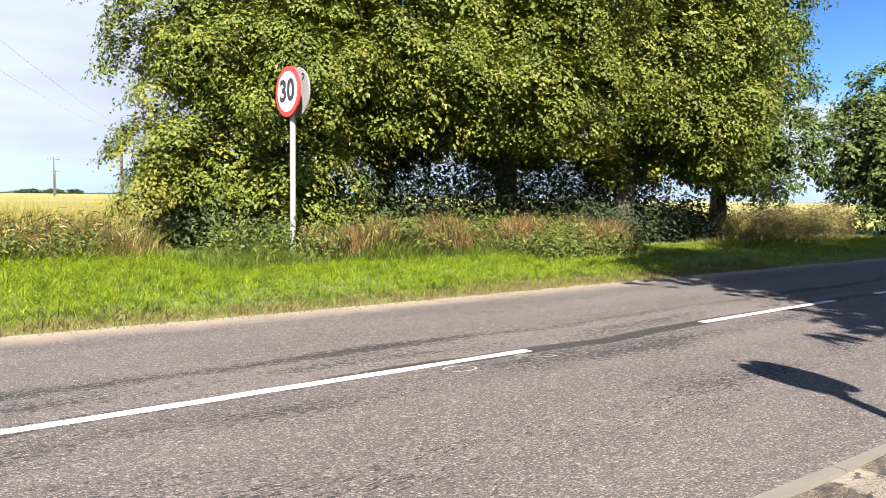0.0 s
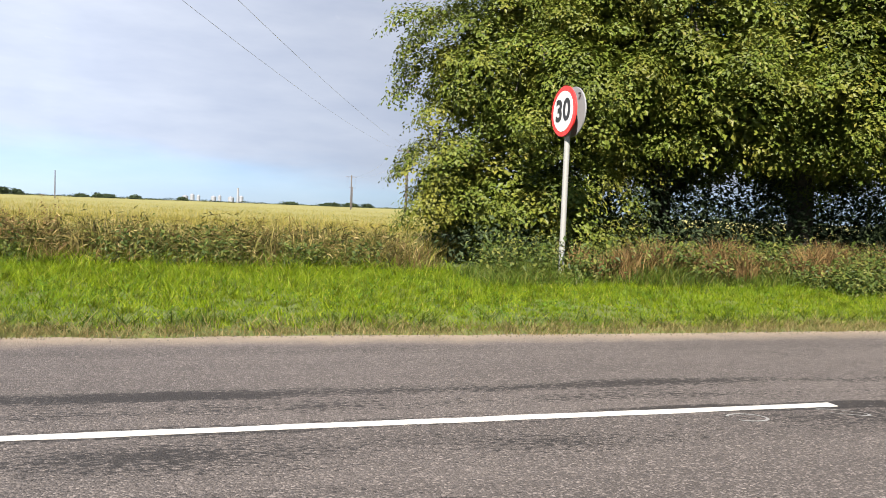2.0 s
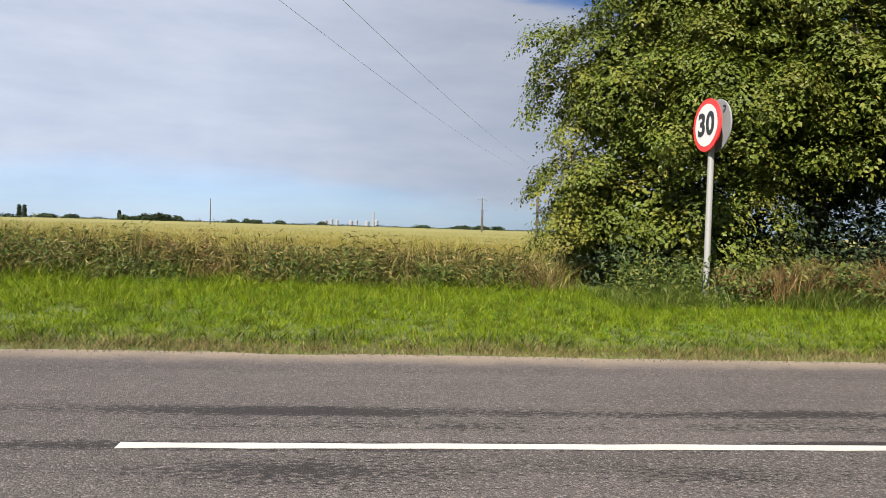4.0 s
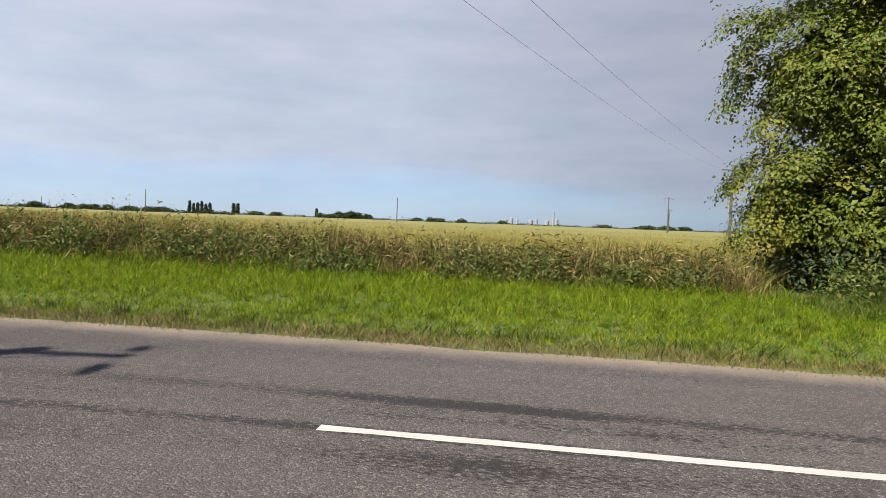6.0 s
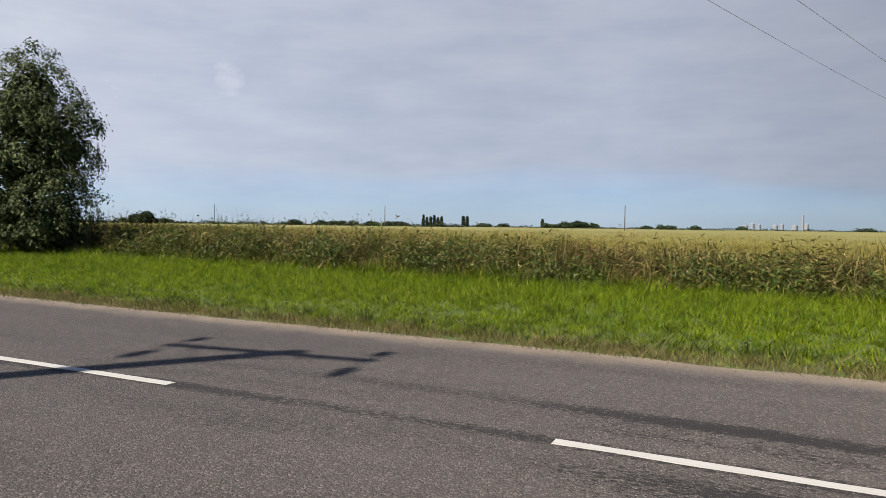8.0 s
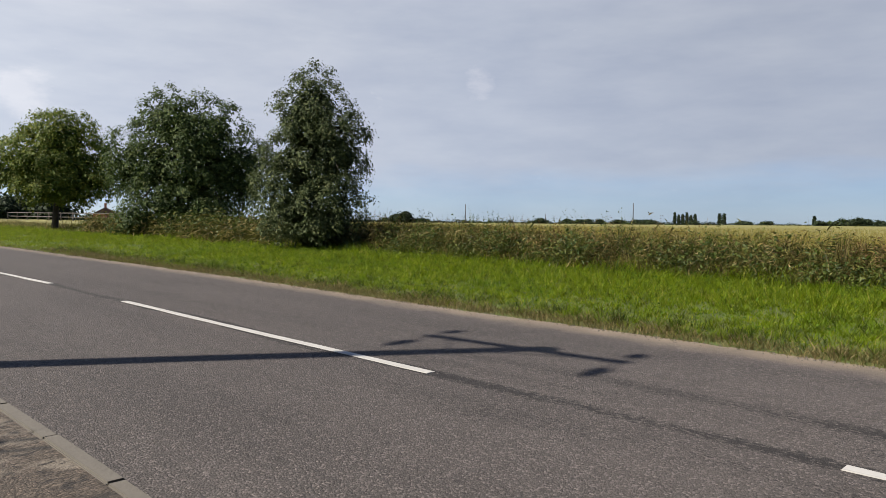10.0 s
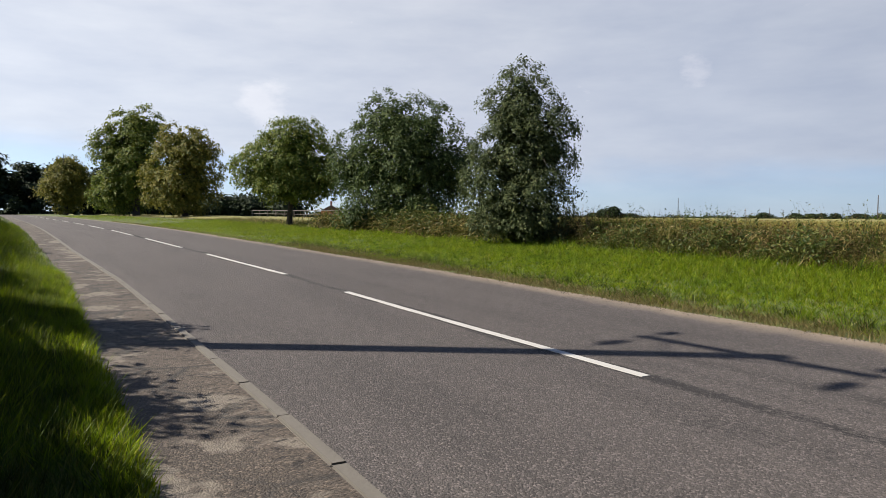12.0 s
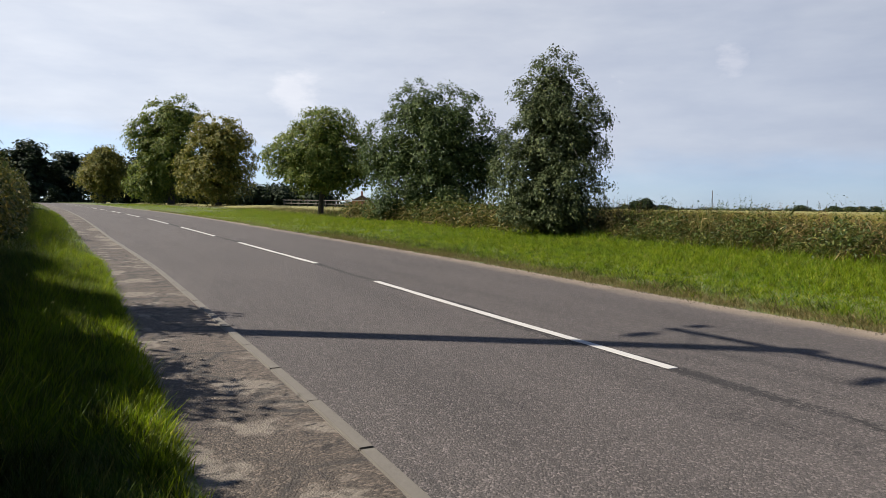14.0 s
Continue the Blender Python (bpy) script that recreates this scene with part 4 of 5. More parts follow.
def utility_pole(at, turn, height=8.2, arm=True, name="utility_pole"):
    """A wooden pole; its crossarm lies along x."""
    ob = thing(name, "dark wooden utility pole with a crossarm" if arm else "plain dark wooden utility pole", "utility pole", at, "utility poles", turn)
    v, f = tube([(0, 0, -0.4), (0, 0, height * 0.5), (0, 0, height), (0, 0, height + 0.02)], [0.17, 0.145, 0.12, 0.02], 14)
    part("pole", mesh_of("pole", v, f, POLE_WOOD, True), POLE_WOOD, ob)
    if arm:
        bm = bmesh.new()
        box(bm, (2.2, 0.10, 0.10), (0, 0.14, height - 0.35), 0.01)
        part("crossarm", bm, POLE_WOOD, ob)
        for x in (-1.03, 1.03):
            for y0, y1 in ((0.2, 0.62), (0.08, -0.62)):
                d = (y1 - y0) / 4
                z = height - 0.33
                v, f = tube([(x, y0, z), (x, y0 + d * 1.6, z), (x, y0 + d * 2, z), (x, y0 + d * 3, z), (x, y1, z)], [0.012, 0.012, 0.075, 0.075, 0.04], 12)
                part("insulator", mesh_of("insulator", v, f, CERAMIC, True), CERAMIC, ob)
            v, f = tube([(x * 0.75, 0.14, height - 0.38), (0, 0.12, height - 0.95)], [0.015, 0.015], 6)
            part("brace", mesh_of("brace", v, f, STEEL, True), STEEL, ob)
    return ob


for k, p in enumerate(LINE):
    utility_pole(p, 47 - 17 * (k > 0))
for az, dist, h in ((49.54, 235, 8.2), (68.41, 262, 8.0), (81.48, 300, 8.2), (75.14, 420, 6.0)):
    utility_pole((*toward(az, dist), 0.3), 40, h, False)


def wire(a, b, sag, radius=0.007):
    a, b = Vector(a), Vector(b)
    pts = [a.lerp(b, i / 28) - Vector((0, 0, 4 * sag * (i / 28) * (1 - i / 28))) for i in range(29)]
    v, f = tube(pts, [radius] * 29, 5)
    tagged(new("overhead_wire", mesh_of("overhead_wire", v, f, WIRE, True)), "thin dark overhead wire between utility poles", "cable", "overhead wires")


for i in range(len(LINE) - 1):
    for x in (-0.95, 0.95):
        ends = []
        for k in (i, i + 1):
            turn = radians(47 - 17 * (k > 0))
            p = LINE[k]
            ends.append((p[0] + x * math.cos(turn), p[1] + x * math.sin(turn), p[2] + 7.87))
        wire(ends[0], ends[1], 1.1)


# ---- distance ----
def works(az, dist):
    """Far white silos and a chimney."""
    x, y = toward(az, dist)
    ob = thing("silo_works", "far white silos and a chimney on the skyline", "factory", (x, y, 0.5), turn=az)
    for k, (dx, w, h) in enumerate(((-60, 7, 5.5), (-52, 5, 7.5), (-45, 4, 6.5), (-28, 6, 6), (-21, 4, 7), (-8, 7, 6), (4, 5, 7.5))):
        bm = bmesh.new()
        bmesh.ops.create_cone(bm, cap_ends=True, segments=20, radius1=w / 2, radius2=w / 2, depth=h, matrix=Matrix.Translation((dx, 0, h / 2)))
        bmesh.ops.create_cone(bm, cap_ends=True, segments=20, radius1=w / 2, radius2=0.4, depth=1.5, matrix=Matrix.Translation((dx, 0, h + 0.75)))
        part("silo", bm, RENDER, ob)
    v, f = tube([(0, 0, 0), (0, 0, 9), (0, 0, 18)], [1.6, 1.4, 1.2], 16)
    part("chimney", mesh_of("chimney", v, f, RENDER, True), RENDER, ob)


works(37.1, 900)


def house(at, turn, w, d, h):
    ob = thing("house", "far red brick house with a tiled roof", "house", at, turn=turn)
    bm = bmesh.new()
    box(bm, (w, d, h), (0, 0, h / 2))
    part("wall", bm, BRICK, ob)
    bm = bmesh.new()
    vs = [bm.verts.new(c) for c in ((-w / 2 - 0.4, -d / 2 - 0.4, h), (w / 2 + 0.4, -d / 2 - 0.4, h), (w / 2 + 0.4, d / 2 + 0.4, h), (-w / 2 - 0.4, d / 2 + 0.4, h), (-w / 2 - 0.4, 0, h + d * 0.30), (w / 2 + 0.4, 0, h + d * 0.30))]
    for q in ((0, 1, 5, 4), (2, 3, 4, 5), (0, 4, 3), (1, 2, 5), (3, 2, 1, 0)):
        bm.faces.new([vs[i] for i in q])
    roof = part("roof", bm, ROOF, ob)
    bm = bmesh.new()
    box(bm, (0.9, 0.6, 2.0), (w * 0.3, 0, h + d * 0.30 + 0.3), 0.03)
    part("chimney", bm, BRICK, roof)
    for x in (-w * 0.28, w * 0.28):
        bm = bmesh.new()
        box(bm, (1.3, 0.08, 1.2), (x, -d / 2 - 0.02, h * 0.6), 0.01)
        part("window", bm, GLASS, ob)


hx, hy = toward(108.4, 230)
house((hx, hy, 0.2), 15, 10, 6, 2.3)


def rail_fence(s0, s1, m, posts):
    ob = thing("fence", "low grey timber rail fence across rough grass", "fence", at_sm(s0, m))
    base = Vector(at_sm(s0, m))
    spots = [Vector(at_sm(s0 + (s1 - s0) * i / (posts - 1), m)) - base for i in range(posts)]
    for p in spots:
        v, f = tube([p, p + Vector((0, 0, 1.05))], [0.06, 0.055], 8)
        part("post", mesh_of("post", v, f, TIMBER, True), TIMBER, ob)
    for a, b in zip(spots, spots[1:]):
        for z in (0.55, 0.95):
            v, f = tube([a + Vector((0, 0, z)), b + Vector((0, 0, z))], [0.04, 0.04], 6)
            part("rail", mesh_of("rail", v, f, TIMBER, True), TIMBER, ob)


rail_fence(62, 92, 24, 11)


# ---- verges, weeds, crop ----
def scatter(rng, count, s0, s1, m0, m1, edge=0.0):
    s = rng.uniform(s0, s1, count)
    m = rng.uniform(m0, m1, count) + edge * (np.sin(s * 1.7) + np.sin(s * 0.63 + 1) + np.sin(s * 4.1) * 0.5)
    return s, m


def tufts(rng, count, per, s0, s1, m0, m1, spread):
    s, m = scatter(rng, count, s0, s1, m0, m1)
    return np.repeat(s, per) + rng.normal(0, spread, count * per), np.repeat(m, per) + rng.normal(0, spread * 0.7, count * per)


def grass(name, label, spots, height, width, mat, seed, lean=0.4, bent=True, category="grass", lower=0.02):
    rng = np.random.default_rng(seed)
    s, m = spots(rng)
    base = on_ground(s, m, -lower)
    h = height(rng, s, m)
    me = blades(name, base, h, width * rng.uniform(0.6, 1.4, len(s)), rng, mat, lean, bent)
    return tagged(new(name, me), label, category, kind="stuff")


def patchy(s, m, scale=0.6):
    return 0.5 + 0.25 * np.sin(s * scale * 2.3 + np.sin(m * 1.7)) + 0.25 * np.sin(m * scale * 3.1 + s * scale)


def joined(*draws):
    return lambda rng: tuple(np.concatenate(v) for v in zip(*(d(rng) for d in draws)))


grass("verge_grass", "bright green mown verge grass beside the road",
      joined(lambda r: scatter(r, 130000, -14, 16, 3.3, 9.4, 0.05), lambda r: scatter(r, 70000, 16, 46, 3.1, 8.6, 0.05), lambda r: scatter(r, 30000, 46, 110, 3.0, 8.6), lambda r: scatter(r, 50000, -34, -14, 3.15, 7.6, 0.05)),
      lambda r, s, m: (0.05 + 0.04 * patchy(s, m) + 0.045 * np.clip((m - 5) / 4, 0, 1)) * r.uniform(0.4, 1.4, len(s)), 0.014, VERGE_GRASS, 1, 1.3, False)
grass("dry_edge_grass", "straw-coloured trampled grass along the road edge",
      joined(lambda r: tufts(r, 1000, 36, -16, 20, 3.08, 3.42, 0.09), lambda r: scatter(r, 12000, -16, 20, 3.12, 3.4, 0.04), lambda r: scatter(r, 9000, 20, 60, 3.0, 3.4, 0.03)),
      lambda r, s, m: 0.025 + 0.085 * r.uniform(0, 1, len(s)) ** 1.4, 0.010, EDGE_GRASS, 2, 1.0, False)
def tuft_bed(name, label, count, per, s0, s1, m0, m1, spread, low, high, width, mat, seed, lean=0.7):
    """Tufts of tall growth; each tuft has its own height, and they grow taller away from the road."""
    rng = np.random.default_rng(seed)
    s, m = scatter(rng, count, s0, s1, m0, m1)
    h = (low + (high - low) * rng.uniform(0, 1, count) ** 1.3) * (0.45 + 0.55 * np.clip((m - m0) / (m1 - m0) * 1.5, 0, 1)) * np.interp(s, [28, 36], [1, 0.55])
    idx = np.repeat(np.arange(count), per)
    ss, mm = s[idx] + rng.normal(0, spread, len(idx)), m[idx] + rng.normal(0, spread, len(idx))
    me = blades(name, on_ground(ss, mm, -0.02), h[idx] * rng.uniform(0.45, 1.15, len(idx)), width * rng.uniform(0.6, 1.4, len(idx)), rng, mat, lean, high > 0.3)
    return tagged(new(name, me), label, "grass", kind="stuff")


rng = np.random.default_rng(64)
stones = 2600
gs, gm = rng.uniform(-16, 26, stones), 3.16 - np.abs(rng.normal(0, 0.13, stones)) - 0.12 * np.clip((np.abs(np.linspace(0, 1, stones)) - 2) / 8, 0, 1)
gc = place(gs, gm, 0.0)
gc[:, 2] -= 0.008
size = rng.uniform(0.004, 0.013, stones)[:, None]
corners = np.array([[0, 0, 1.1], [0.94, 0, -0.33], [-0.47, 0.82, -0.33], [-0.47, -0.82, -0.33]])
grit_v = (gc[:, None, :] + corners[None] * size[:, :, None] * rng.uniform(0.7, 1.3, (stones, 4, 1))).reshape(-1, 3)
k4 = np.arange(stones)[:, None] * 4
grit_f = np.concatenate([k4 + np.array([f]) for f in ((0, 1, 2), (0, 2, 3), (0, 3, 1))])
tagged(new("road_grit", mesh_of("road_grit", grit_v, grit_f, GRIT)), "pale loose grit along the road edge", "gravel", kind="stuff")
tuft_bed("edge_tufts", "ragged dry tufts overhanging the road edge", 520, 16, -16, 22, 3.20, 3.5, 0.06, 0.10, 0.17, 0.014, EDGE_GRASS, 65, 1.2)
tuft_bed("edge_tufts", "ragged green tufts along the road edge", 620, 16, -16, 22, 3.3, 3.75, 0.07, 0.12, 0.22, 0.014, SHADE_GRASS, 66, 1.1)
tuft_bed("verge_tufts", "bright green grass tufts in the mown verge", 9500, 15, -14, 18, 3.35, 9.4, 0.04, 0.13, 0.21, 0.016, VERGE_GRASS, 67, 0.9)
tuft_bed("verge_tufts", "bright green grass tufts below the roadside trees", 2600, 14, 18, 50, 3.2, 8.6, 0.06, 0.12, 0.2, 0.02, VERGE_GRASS, 68, 0.9)
tuft_bed("rank_grass", "rank green grass where verge meets weeds", 1000, 20, -6, 20, 7.9, 10.4, 0.16, 0.16, 0.46, 0.016, VERGE_GRASS, 9, 1.0)
tuft_bed("rank_grass", "rank green grass below the roadside trees", 380, 26, 20, 60, 7.6, 10.2, 0.22, 0.16, 0.45, 0.018, VERGE_GRASS, 10, 1.0)
tuft_bed("straw_grass", "tall straw-coloured grass between verge and crop", 420, 30, -5.8, 18, 9.2, 12.4, 0.18, 0.35, 1.05, 0.017, TALL_GRASS, 101, 0.9)
tuft_bed("olive_weeds", "tall olive-green weeds between verge and crop", 560, 32, -5.8, 18, 9.0, 12.3, 0.18, 0.28, 1.0, 0.018, SHADE_GRASS, 102, 0.9)
tuft_bed("brown_weeds", "tall brown seeding weeds between verge and crop", 420, 32, -5.8, 18, 9.4, 12.4, 0.16, 0.35, 1.1, 0.016, DOCK, 103, 0.6)
tuft_bed("straw_grass", "tall straw-coloured grass beyond the narrow tree", 460, 28, 18, 60, 9.0, 13.5, 0.28, 0.30, 0.75, 0.02, TALL_GRASS, 104)
tuft_bed("olive_weeds", "tall olive-green weeds beyond the narrow tree", 260, 28, 18, 60, 8.8, 13.0, 0.28, 0.25, 0.70, 0.02, SHADE_GRASS, 105)
tuft_bed("dock_stalks", "tall brown dock stalks above the weeds", 90, 9, 2.5, 17, 10.2, 12.2, 0.10, 0.9, 1.35, 0.013, DOCK, 106, 0.35)
tuft_bed("dock_stalks", "tall green seeding stalks above the weeds", 110, 10, 4.5, 17, 10.2, 12.2, 0.14, 0.9, 1.35, 0.013, SHADE_GRASS, 107, 0.45)
grass("tall_grass", "tall dry grass and weeds between verge and crop",
      joined(lambda r: scatter(r, 34000, -5.5, 18, 9.4, 12.8, 0.2), lambda r: scatter(r, 9000, 18, 60, 8.8, 13.5, 0.15), lambda r: scatter(r, 7000, 60, 130, 8.6, 16), lambda r: scatter(r, 9000, -30, -20, 6.2, 12.0, 0.1)),
      lambda r, s, m: (0.14 + 0.34 * np.clip((m - 9.0) / 3.4, 0, 1)) * np.interp(s, [28, 36], [1, 0.55]) * r.uniform(0.5, 1.3, len(s)), 0.018, TALL_GRASS, 3, 0.9, False)
grass("seed_stalks", "thin tall seeding stalks above the weeds",
      joined(lambda r: tufts(r, 70, 46, -5, 20, 9.8, 12.5, 0.20), lambda r: scatter(r, 900, -5, 18, 10.2, 12.5), lambda r: scatter(r, 500, 18, 40, 9, 13)),
      lambda r, s, m: 0.70 + 0.42 * r.uniform(0, 1, len(s)) ** 2, 0.024, TALL_GRASS, 5, 0.3)
grass("ripening_crop", "yellow ripening crop standing across a wide field",
      joined(lambda r: scatter(r, 90000, -30, 45, 12.4, 24), lambda r: scatter(r, 60000, -40, 80, 24, 48), lambda r: scatter(r, 40000, -60, 120, 48, 100)),
      lambda r, s, m: (0.62 + 0.17 * r.uniform(0, 1, len(s))) * np.interp(s, [28, 38], [1, 0.3]), 0.030, CROP, 6, 0.35, False, "crop", -0.05)
C_S = np.concatenate([[-3000, -1400, -700, -300, -150, -90], np.arange(-60, 120, 2.0), [140, 200, 320, 700, 1400, 3000]])
C_M = np.array([12.6, 13.0, 14, 16, 18, 20, 23, 26, 30, 36, 44, 60, 90, 140, 220, 400, 800, 1500.0])


def canopy(S, M):
    p = on_ground(S, M)
    p[..., 2] += np.interp(M, [12.6, 13.0, 14.0], [-0.05, 0.38, 0.55]) * np.interp(S, [28, 38], [1, 0.3]) + 0.05 * np.sin(S * 0.9 + M * 0.3) * np.sin(M * 0.7)
    return p


S3, M3 = np.meshgrid(C_S, C_M, indexing="ij")
tagged(new("crop_canopy", mesh_of("crop_canopy", canopy(S3, M3).reshape(-1, 3), grid_faces(len(C_S), len(C_M))[:, ::-1], CROP_TOP, True)),
       "dense yellow-green crop reaching the skyline", "crop", kind="stuff")


def weed_bed(name, label, s0, s1, m0, m1, z0, z1, clumps, per, spread, leaf, mat, seed, category="weeds", slim=0.5):
    """Broad-leaved growth: sprays of leaves over a stretch of ground."""
    rng = np.random.default_rng(seed)
    s, m = rng.uniform(s0, s1, clumps), rng.uniform(m0, m1, clumps)
    c = on_ground(s, m)
    top = z0 + (z1 - z0) * rng.uniform(0, 1, clumps) * (0.4 + 0.6 * patchy(s, m, 1.1))
    c[:, 2] += top
    idx = np.repeat(np.arange(clumps), per)
    off = rng.normal(0, 1, (len(idx), 3)) * spread * np.array([1, 1, 1.2])
    at = c[idx] + off
    low = on_ground(s, m)[idx][:, 2] + 0.01
    at[:, 2] = np.maximum(at[:, 2], low)
    way = np.tile(np.array([[0, -0.2, 0.8]]), (len(at), 1))
    me = leaf_mesh(name, at, way, leaf * rng.uniform(0.6, 1.4, len(at)), rng, mat, slim)
    return tagged(new(name, me), label, category, kind="stuff")


def stalk_bed(name, label, plants, s0, s1, m0, m1, low, high, leaf, mat, seed):
    """Tall single weeds: each a few leaning stalks with leaves and seeds along their upper half."""
    rng = np.random.default_rng(seed)
    s, m = scatter(rng, plants, s0, s1, m0, m1)
    tall = low + (high - low) * rng.uniform(0, 1, plants) ** 1.6
    stems = np.repeat(np.arange(plants), 6)
    foot = on_ground(s, m, -0.02)[stems] + rng.normal(0, 0.05, (len(stems), 3)) * np.array([1, 1, 0])
    lean = rng.normal(0, 0.14, (len(stems), 3)) * np.array([1, 1, 0]) * tall[stems][:, None]
    up = tall[stems] * rng.uniform(0.7, 1.0, len(stems))
    side = np.stack([np.full(len(stems), 0.006), np.full(len(stems), -0.003), np.zeros(len(stems))], -1)
    tip = foot + lean + np.array([0, 0, 1.0]) * up[:, None]
    stalk = np.stack([foot - side, foot + side, tip + side * 0.5, tip - side * 0.5], 1).reshape(-1, 3)
    idx = np.repeat(np.arange(len(stems)), 34)
    k = rng.uniform(0.35, 1.0, len(idx))
    at = foot[idx] + (tip - foot)[idx] * k[:, None] + rng.normal(0, 1, (len(idx), 3)) * (0.075 * (1.25 - k))[:, None]
    n, size = len(idx), leaf * rng.uniform(0.5, 1.4, len(idx)) * (1.5 - k)
    way = rng.normal(0, 1, (n, 3)) + np.array([0, -0.4, 0.5])
    run = np.cross(way, rng.normal(0, 1, (n, 3)))
    run /= np.linalg.norm(run, axis=1)[:, None] + 1e-9
    wide = np.cross(run, way)
    wide *= (0.24 * size / (np.linalg.norm(wide, axis=1) + 1e-9))[:, None]
    mid, end = at + run * size[:, None] * 0.45, at + run * size[:, None]
    leaves = np.stack([at, mid + wide, end, mid - wide], 1).reshape(-1, 3)
    quads = np.arange(len(stems) + n)[:, None] * 4 + np.array([[0, 1, 2, 3]])
    return tagged(new(name, mesh_of(name, np.concatenate([stalk, leaves]), quads, mat)), label, "weeds", kind="stuff")


weed_bed("bramble_growth", "green brambles and nettles under the trees", -15.5, -6.2, 7.2, 9.6, 0.05, 0.85, 760, 22, 0.14, 0.085, WEED_LEAF, 41)
weed_bed("bramble_growth", "green brambles in front of the grove", -15.0, -12.0, 5.6, 7.6, 0.05, 0.65, 260, 22, 0.13, 0.085, WEED_LEAF, 42)
grass("dock_growth", "rust-brown seeding docks under the trees", joined(lambda r: tufts(r, 80, 100, -13.6, -8.0, 7.3, 8.6, 0.15), lambda r: tufts(r, 26, 130, -16.0, -13.0, 6.4, 8.2, 0.17)),
      lambda r, s, m: (0.45 + 0.55 * patchy(s, m, 1.4)) * r.uniform(0.45, 1.15, len(s)), 0.018, DOCK, 43, 0.45, True, "weeds")
grass("tall_grass", "tall green and straw grass under the trees", joined(lambda r: tufts(r, 160, 90, -15.5, -6.0, 6.9, 8.8, 0.16), lambda r: scatter(r, 9000, -16, -5.6, 7.0, 9.0)),
      lambda r, s, m: (0.2 + 0.32 * patchy(s, m, 1.1)) * r.uniform(0.4, 1.2, len(s)), 0.012, SHADE_GRASS, 8, 0.8)
# near-black leaves added below the crowns; their colour stands in for shade
weed_bed("shade_growth", "undergrowth of the grove, leaves coloured dark for shade", -25.5, -6.5, 9.6, 13.5, 0.05, 1.0, 1200, 22, 0.24, 0.13, FAR_AND_SHADE_LEAF, 44)
weed_bed("shade_growth", "undergrowth at the grove end, leaves coloured dark for shade", -22.0, -15.8, 8.3, 10.4, 0.05, 1.3, 560, 24, 0.2, 0.12, FAR_AND_SHADE_LEAF, 61)
weed_bed("shade_growth", "thin added leaves below the crowns, coloured dark for shade", -21.0, -8.0, 9.6, 12.6, 0.7, 3.0, 1100, 18, 0.2, 0.12, FAR_AND_SHADE_LEAF, 45)
for k, (s, w, top) in enumerate(((-3.4, 0.9, 0.5), (-0.6, 1.2, 0.65), (2.6, 0.7, 0.5), (4.9, 1.3, 0.8), (8.3, 0.9, 0.75), (11.2, 1.3, 0.85), (13.4, 0.8, 0.7))):
    weed_bed("nettle_clump", "green nettle clump among the dry weeds", s - w, s + w, 8.9, 11.4, 0.08, top, int(170 * w), 20, 0.14, 0.075, WEED_LEAF, 145 + k)
weed_bed("bramble_growth", "green brambles below the round tree", 21.0, 34.0, 9.0, 11.5, 0.1, 1.0, 420, 22, 0.2, 0.13, WEED_LEAF, 46)
weed_bed("dock_growth", "dark brown weeds beside the narrow tree", 9.5, 15.0, 9.8, 12.0, 0.15, 0.8, 260, 22, 0.12, 0.06, DOCK, 47)
stalk_bed("tall_weeds", "tall brown docks standing above the weeds", 70, 1.0, 17.0, 10.0, 12.2, 0.8, 1.35, 0.055, DOCK, 108)
stalk_bed("tall_weeds", "tall olive thistles standing above the weeds", 80, 3.0, 17.0, 10.0, 12.2, 0.75, 1.4, 0.065, SHADE_GRASS, 109)
stalk_bed("tall_weeds", "tall green weeds beside the narrow tree", 26, 7.0, 15.0, 10.0, 12.0, 1.0, 1.5, 0.07, WEED_LEAF, 110)
weed_bed("dry_tangle", "tangled straw-coloured dead stalks above the verge", -5.0, 18.0, 9.4, 12.4, 0.05, 0.65, 2000, 15, 0.17, 0.17, TALL_GRASS, 49, "grass", 0.12)
weed_bed("dry_tangle", "tangled straw-coloured dead stalks by the trees", 18.0, 34.0, 8.8, 13.0, 0.08, 0.65, 900, 14, 0.2, 0.26, TALL_GRASS, 50, "grass", 0.1)
weed_bed("clover_patch", "low clover and broad leaves in the verge", -14.0, 20.0, 3.5, 9.4, 0.03, 0.11, 1800, 14, 0.06, 0.028, CLOVER, 57, "weeds", 0.7)
weed_bed("golden_grass_mound", "golden sunlit grass mound by the road", -27.5, -22.5, 6.5, 9.0, 0.2, 1.2, 900, 22, 0.12, 0.09, EDGE_GRASS, 48, "grass", 0.2)


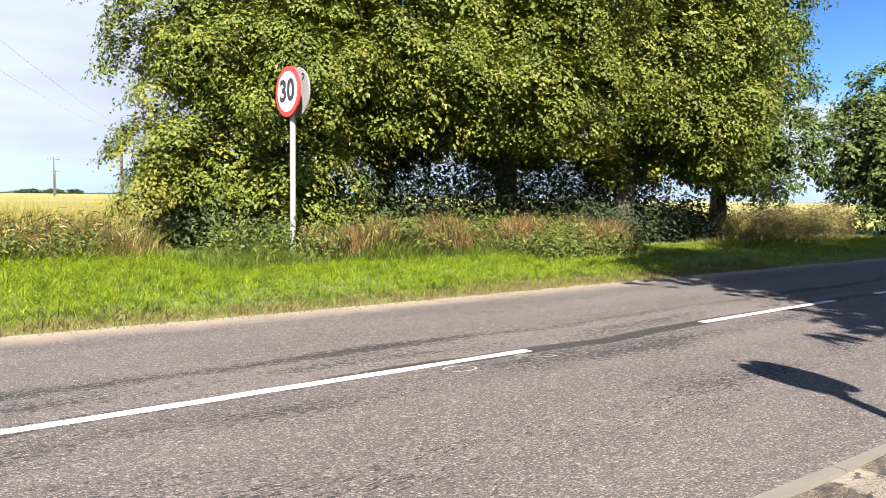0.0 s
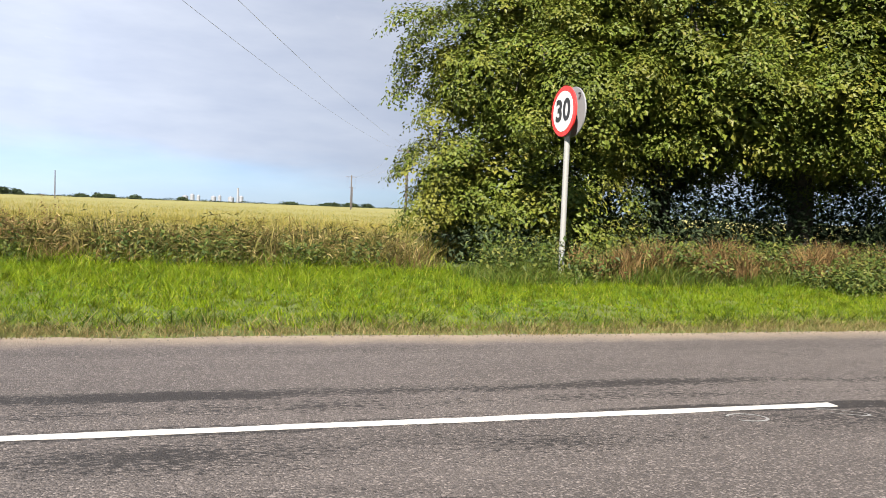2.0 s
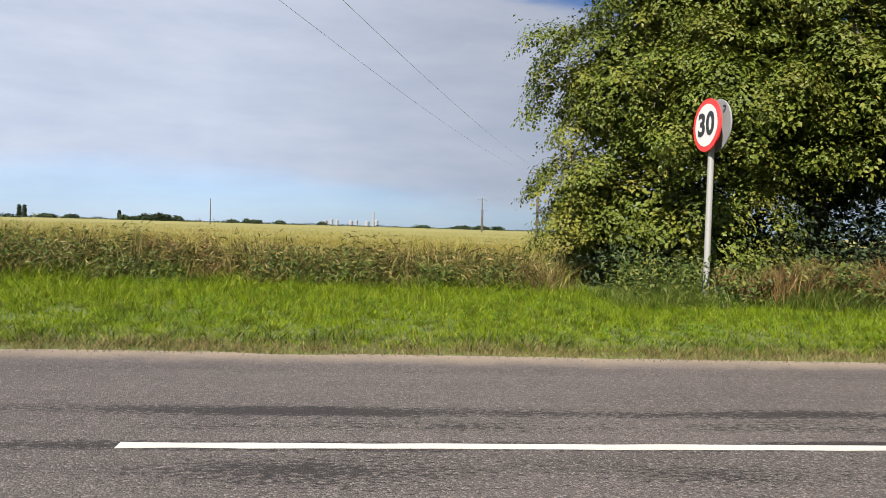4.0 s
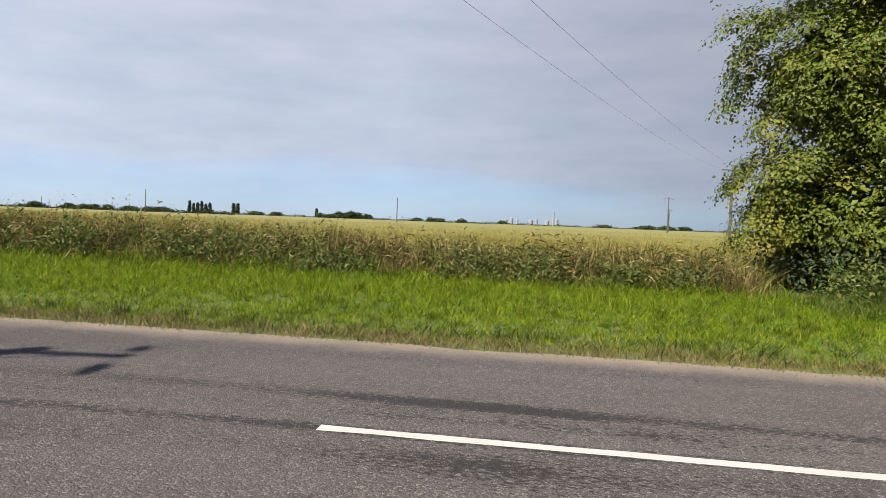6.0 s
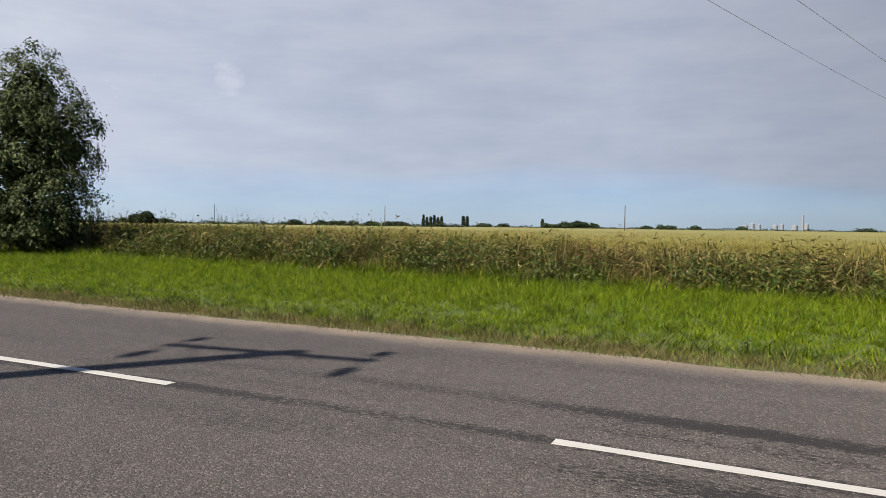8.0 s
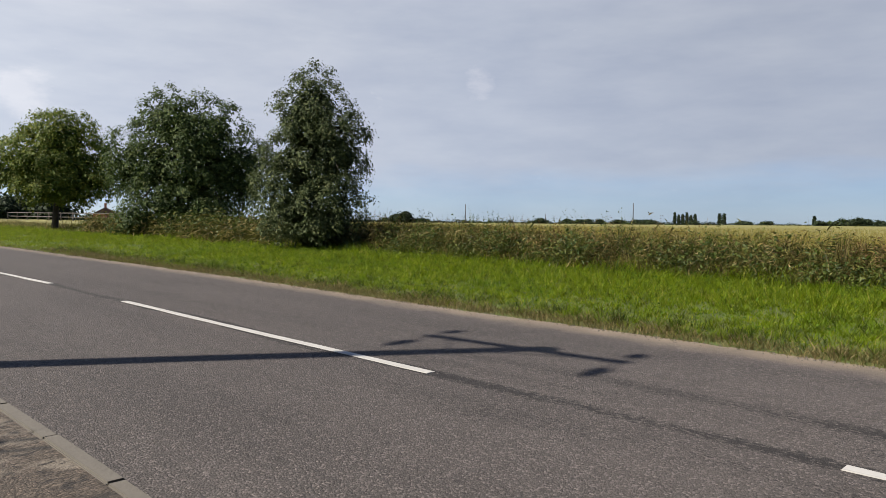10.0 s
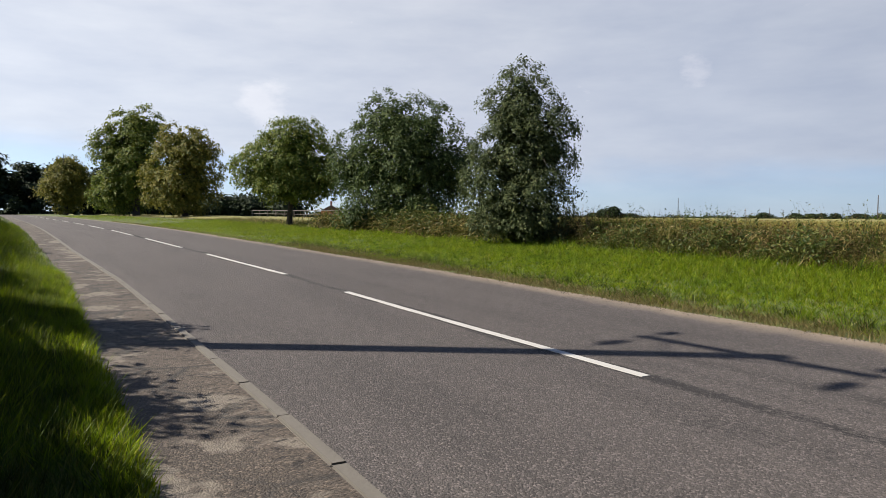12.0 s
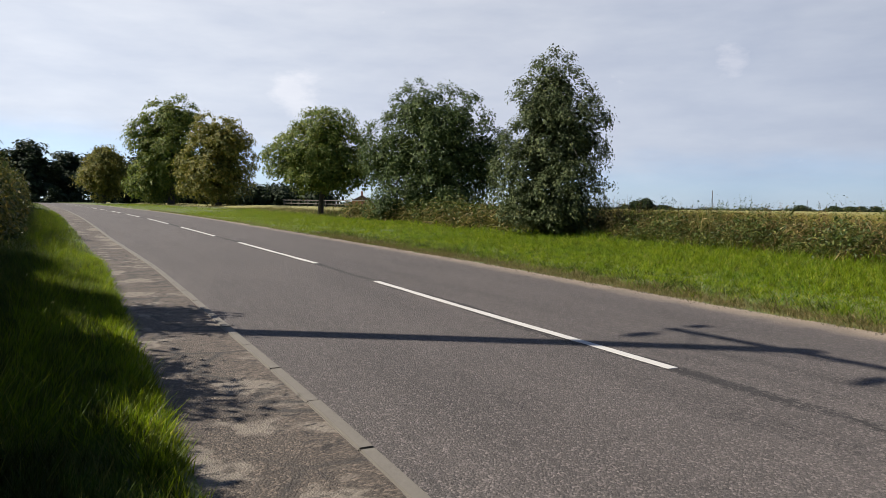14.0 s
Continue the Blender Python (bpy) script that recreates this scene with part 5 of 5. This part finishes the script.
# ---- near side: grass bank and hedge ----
# the brighter verge colour paints the sunlit edge of the bank
grass("bank_grass", "yellow-green grass tufts beside the path, coloured bright for sunlight",
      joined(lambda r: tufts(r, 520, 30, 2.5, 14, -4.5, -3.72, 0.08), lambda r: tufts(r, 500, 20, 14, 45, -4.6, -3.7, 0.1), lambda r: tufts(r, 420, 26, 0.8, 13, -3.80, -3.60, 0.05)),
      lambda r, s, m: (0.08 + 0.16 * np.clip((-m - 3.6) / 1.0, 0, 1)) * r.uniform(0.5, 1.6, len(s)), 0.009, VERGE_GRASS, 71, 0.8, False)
# the darker grass colour paints shade over the rest of the bank
grass("bank_grass", "long grass on the bank by the path, coloured dark for shade",
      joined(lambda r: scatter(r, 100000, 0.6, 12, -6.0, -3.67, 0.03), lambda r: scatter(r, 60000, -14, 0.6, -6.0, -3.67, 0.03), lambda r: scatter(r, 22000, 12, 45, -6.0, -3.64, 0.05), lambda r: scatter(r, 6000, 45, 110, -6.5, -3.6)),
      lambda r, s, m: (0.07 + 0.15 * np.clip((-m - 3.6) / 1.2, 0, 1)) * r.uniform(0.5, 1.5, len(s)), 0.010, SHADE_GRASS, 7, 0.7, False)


def hedge(name, label, s0, s1, m, height, half, clumps, per, leaf, seed, mat):
    rng = np.random.default_rng(seed)
    s = rng.uniform(s0, s1, clumps)
    top = height * (0.86 + 0.10 * np.sin(s * 1.3) + 0.08 * np.sin(s * 3.7 + 1))
    u = rng.uniform(0, 1, clumps) ** 0.7
    taper = half * (1.0 - 0.45 * u ** 2)
    mm = m + rng.choice([-1, 1], clumps) * taper * rng.uniform(0.35, 1.0, clumps) ** 0.5
    c = on_ground(s, mm)
    c[:, 2] += u * top
    idx = np.repeat(np.arange(clumps), per)
    at = c[idx] + rng.normal(0, 0.13, (len(idx), 3))
    side = np.sign(mm - m)[idx][:, None] * np.array([[ACROSS[0], ACROSS[1], 0]])
    me = leaf_mesh(name, at, side * 0.5 + np.array([0, 0, 0.6]), leaf * rng.uniform(0.6, 1.4, len(at)), rng, mat)
    return tagged(new(name, me), label, "hedge")


hedge("hedge", "dense roadside hedge with sunlit tawny top", 14.0, 60, -5.85, 1.85, 0.75, 3000, 22, 0.10, 51, HEDGE_LEAF)
hedge("hedge", "dense tall roadside hedge behind the path", -0.2, 6.4, -6.5, 2.78, 0.75, 3000, 20, 0.11, 55, HEDGE_LEAF)
hedge("hedge", "dense roadside hedge by the utility pole", 6.4, 14.0, -6.6, 2.2, 0.7, 2600, 18, 0.12, 56, HEDGE_LEAF)
hedge("hedge", "dense roadside hedge behind the path", -11, -0.2, -6.9, 1.9, 0.6, 900, 14, 0.11, 52, HEDGE_LEAF)
hedge("hedge", "distant stretch of roadside hedge", 60, 150, -7.2, 1.9, 0.9, 900, 18, 0.16, 53, HEDGE_LEAF)
hedge("tall_shrub", "tall hedge shrub around the utility pole", 7.4, 8.7, -5.75, 3.25, 0.5, 520, 20, 0.11, 54, HEDGE_LEAF)

# ---- kerb stones ----
kerb_bm = bmesh.new()
box(kerb_bm, (0.911, 0.092, 0.16), (0, 0, -0.08), 0.01)
kerb_mesh = bpy.data.meshes.new("kerb_stone")
kerb_bm.to_mesh(kerb_mesh)
kerb_bm.free()
kerb_mesh.materials.append(CONCRETE)
kerb = tagged(new("kerb"), "worn flush concrete kerb of short stones", "kerb", kind="structure")
krng = np.random.default_rng(77)
for k in range(130):
    s = -22 + 0.915 * k
    a, b = place(s - 0.45, kerb_m(s - 0.45), 0.022), place(s + 0.45, kerb_m(s + 0.45), 0.022)
    d = b - a
    ob = new("kerb_stone", kerb_mesh)
    ob.parent = kerb
    mid = (a + b) / 2
    ob.matrix_basis = pose(mid[0], mid[1], mid[2] + krng.normal(0, 0.002), 0, -math.degrees(math.atan2(d[2], math.hypot(d[0], d[1]))), math.degrees(math.atan2(d[1], d[0])) + krng.normal(0, 0.25))
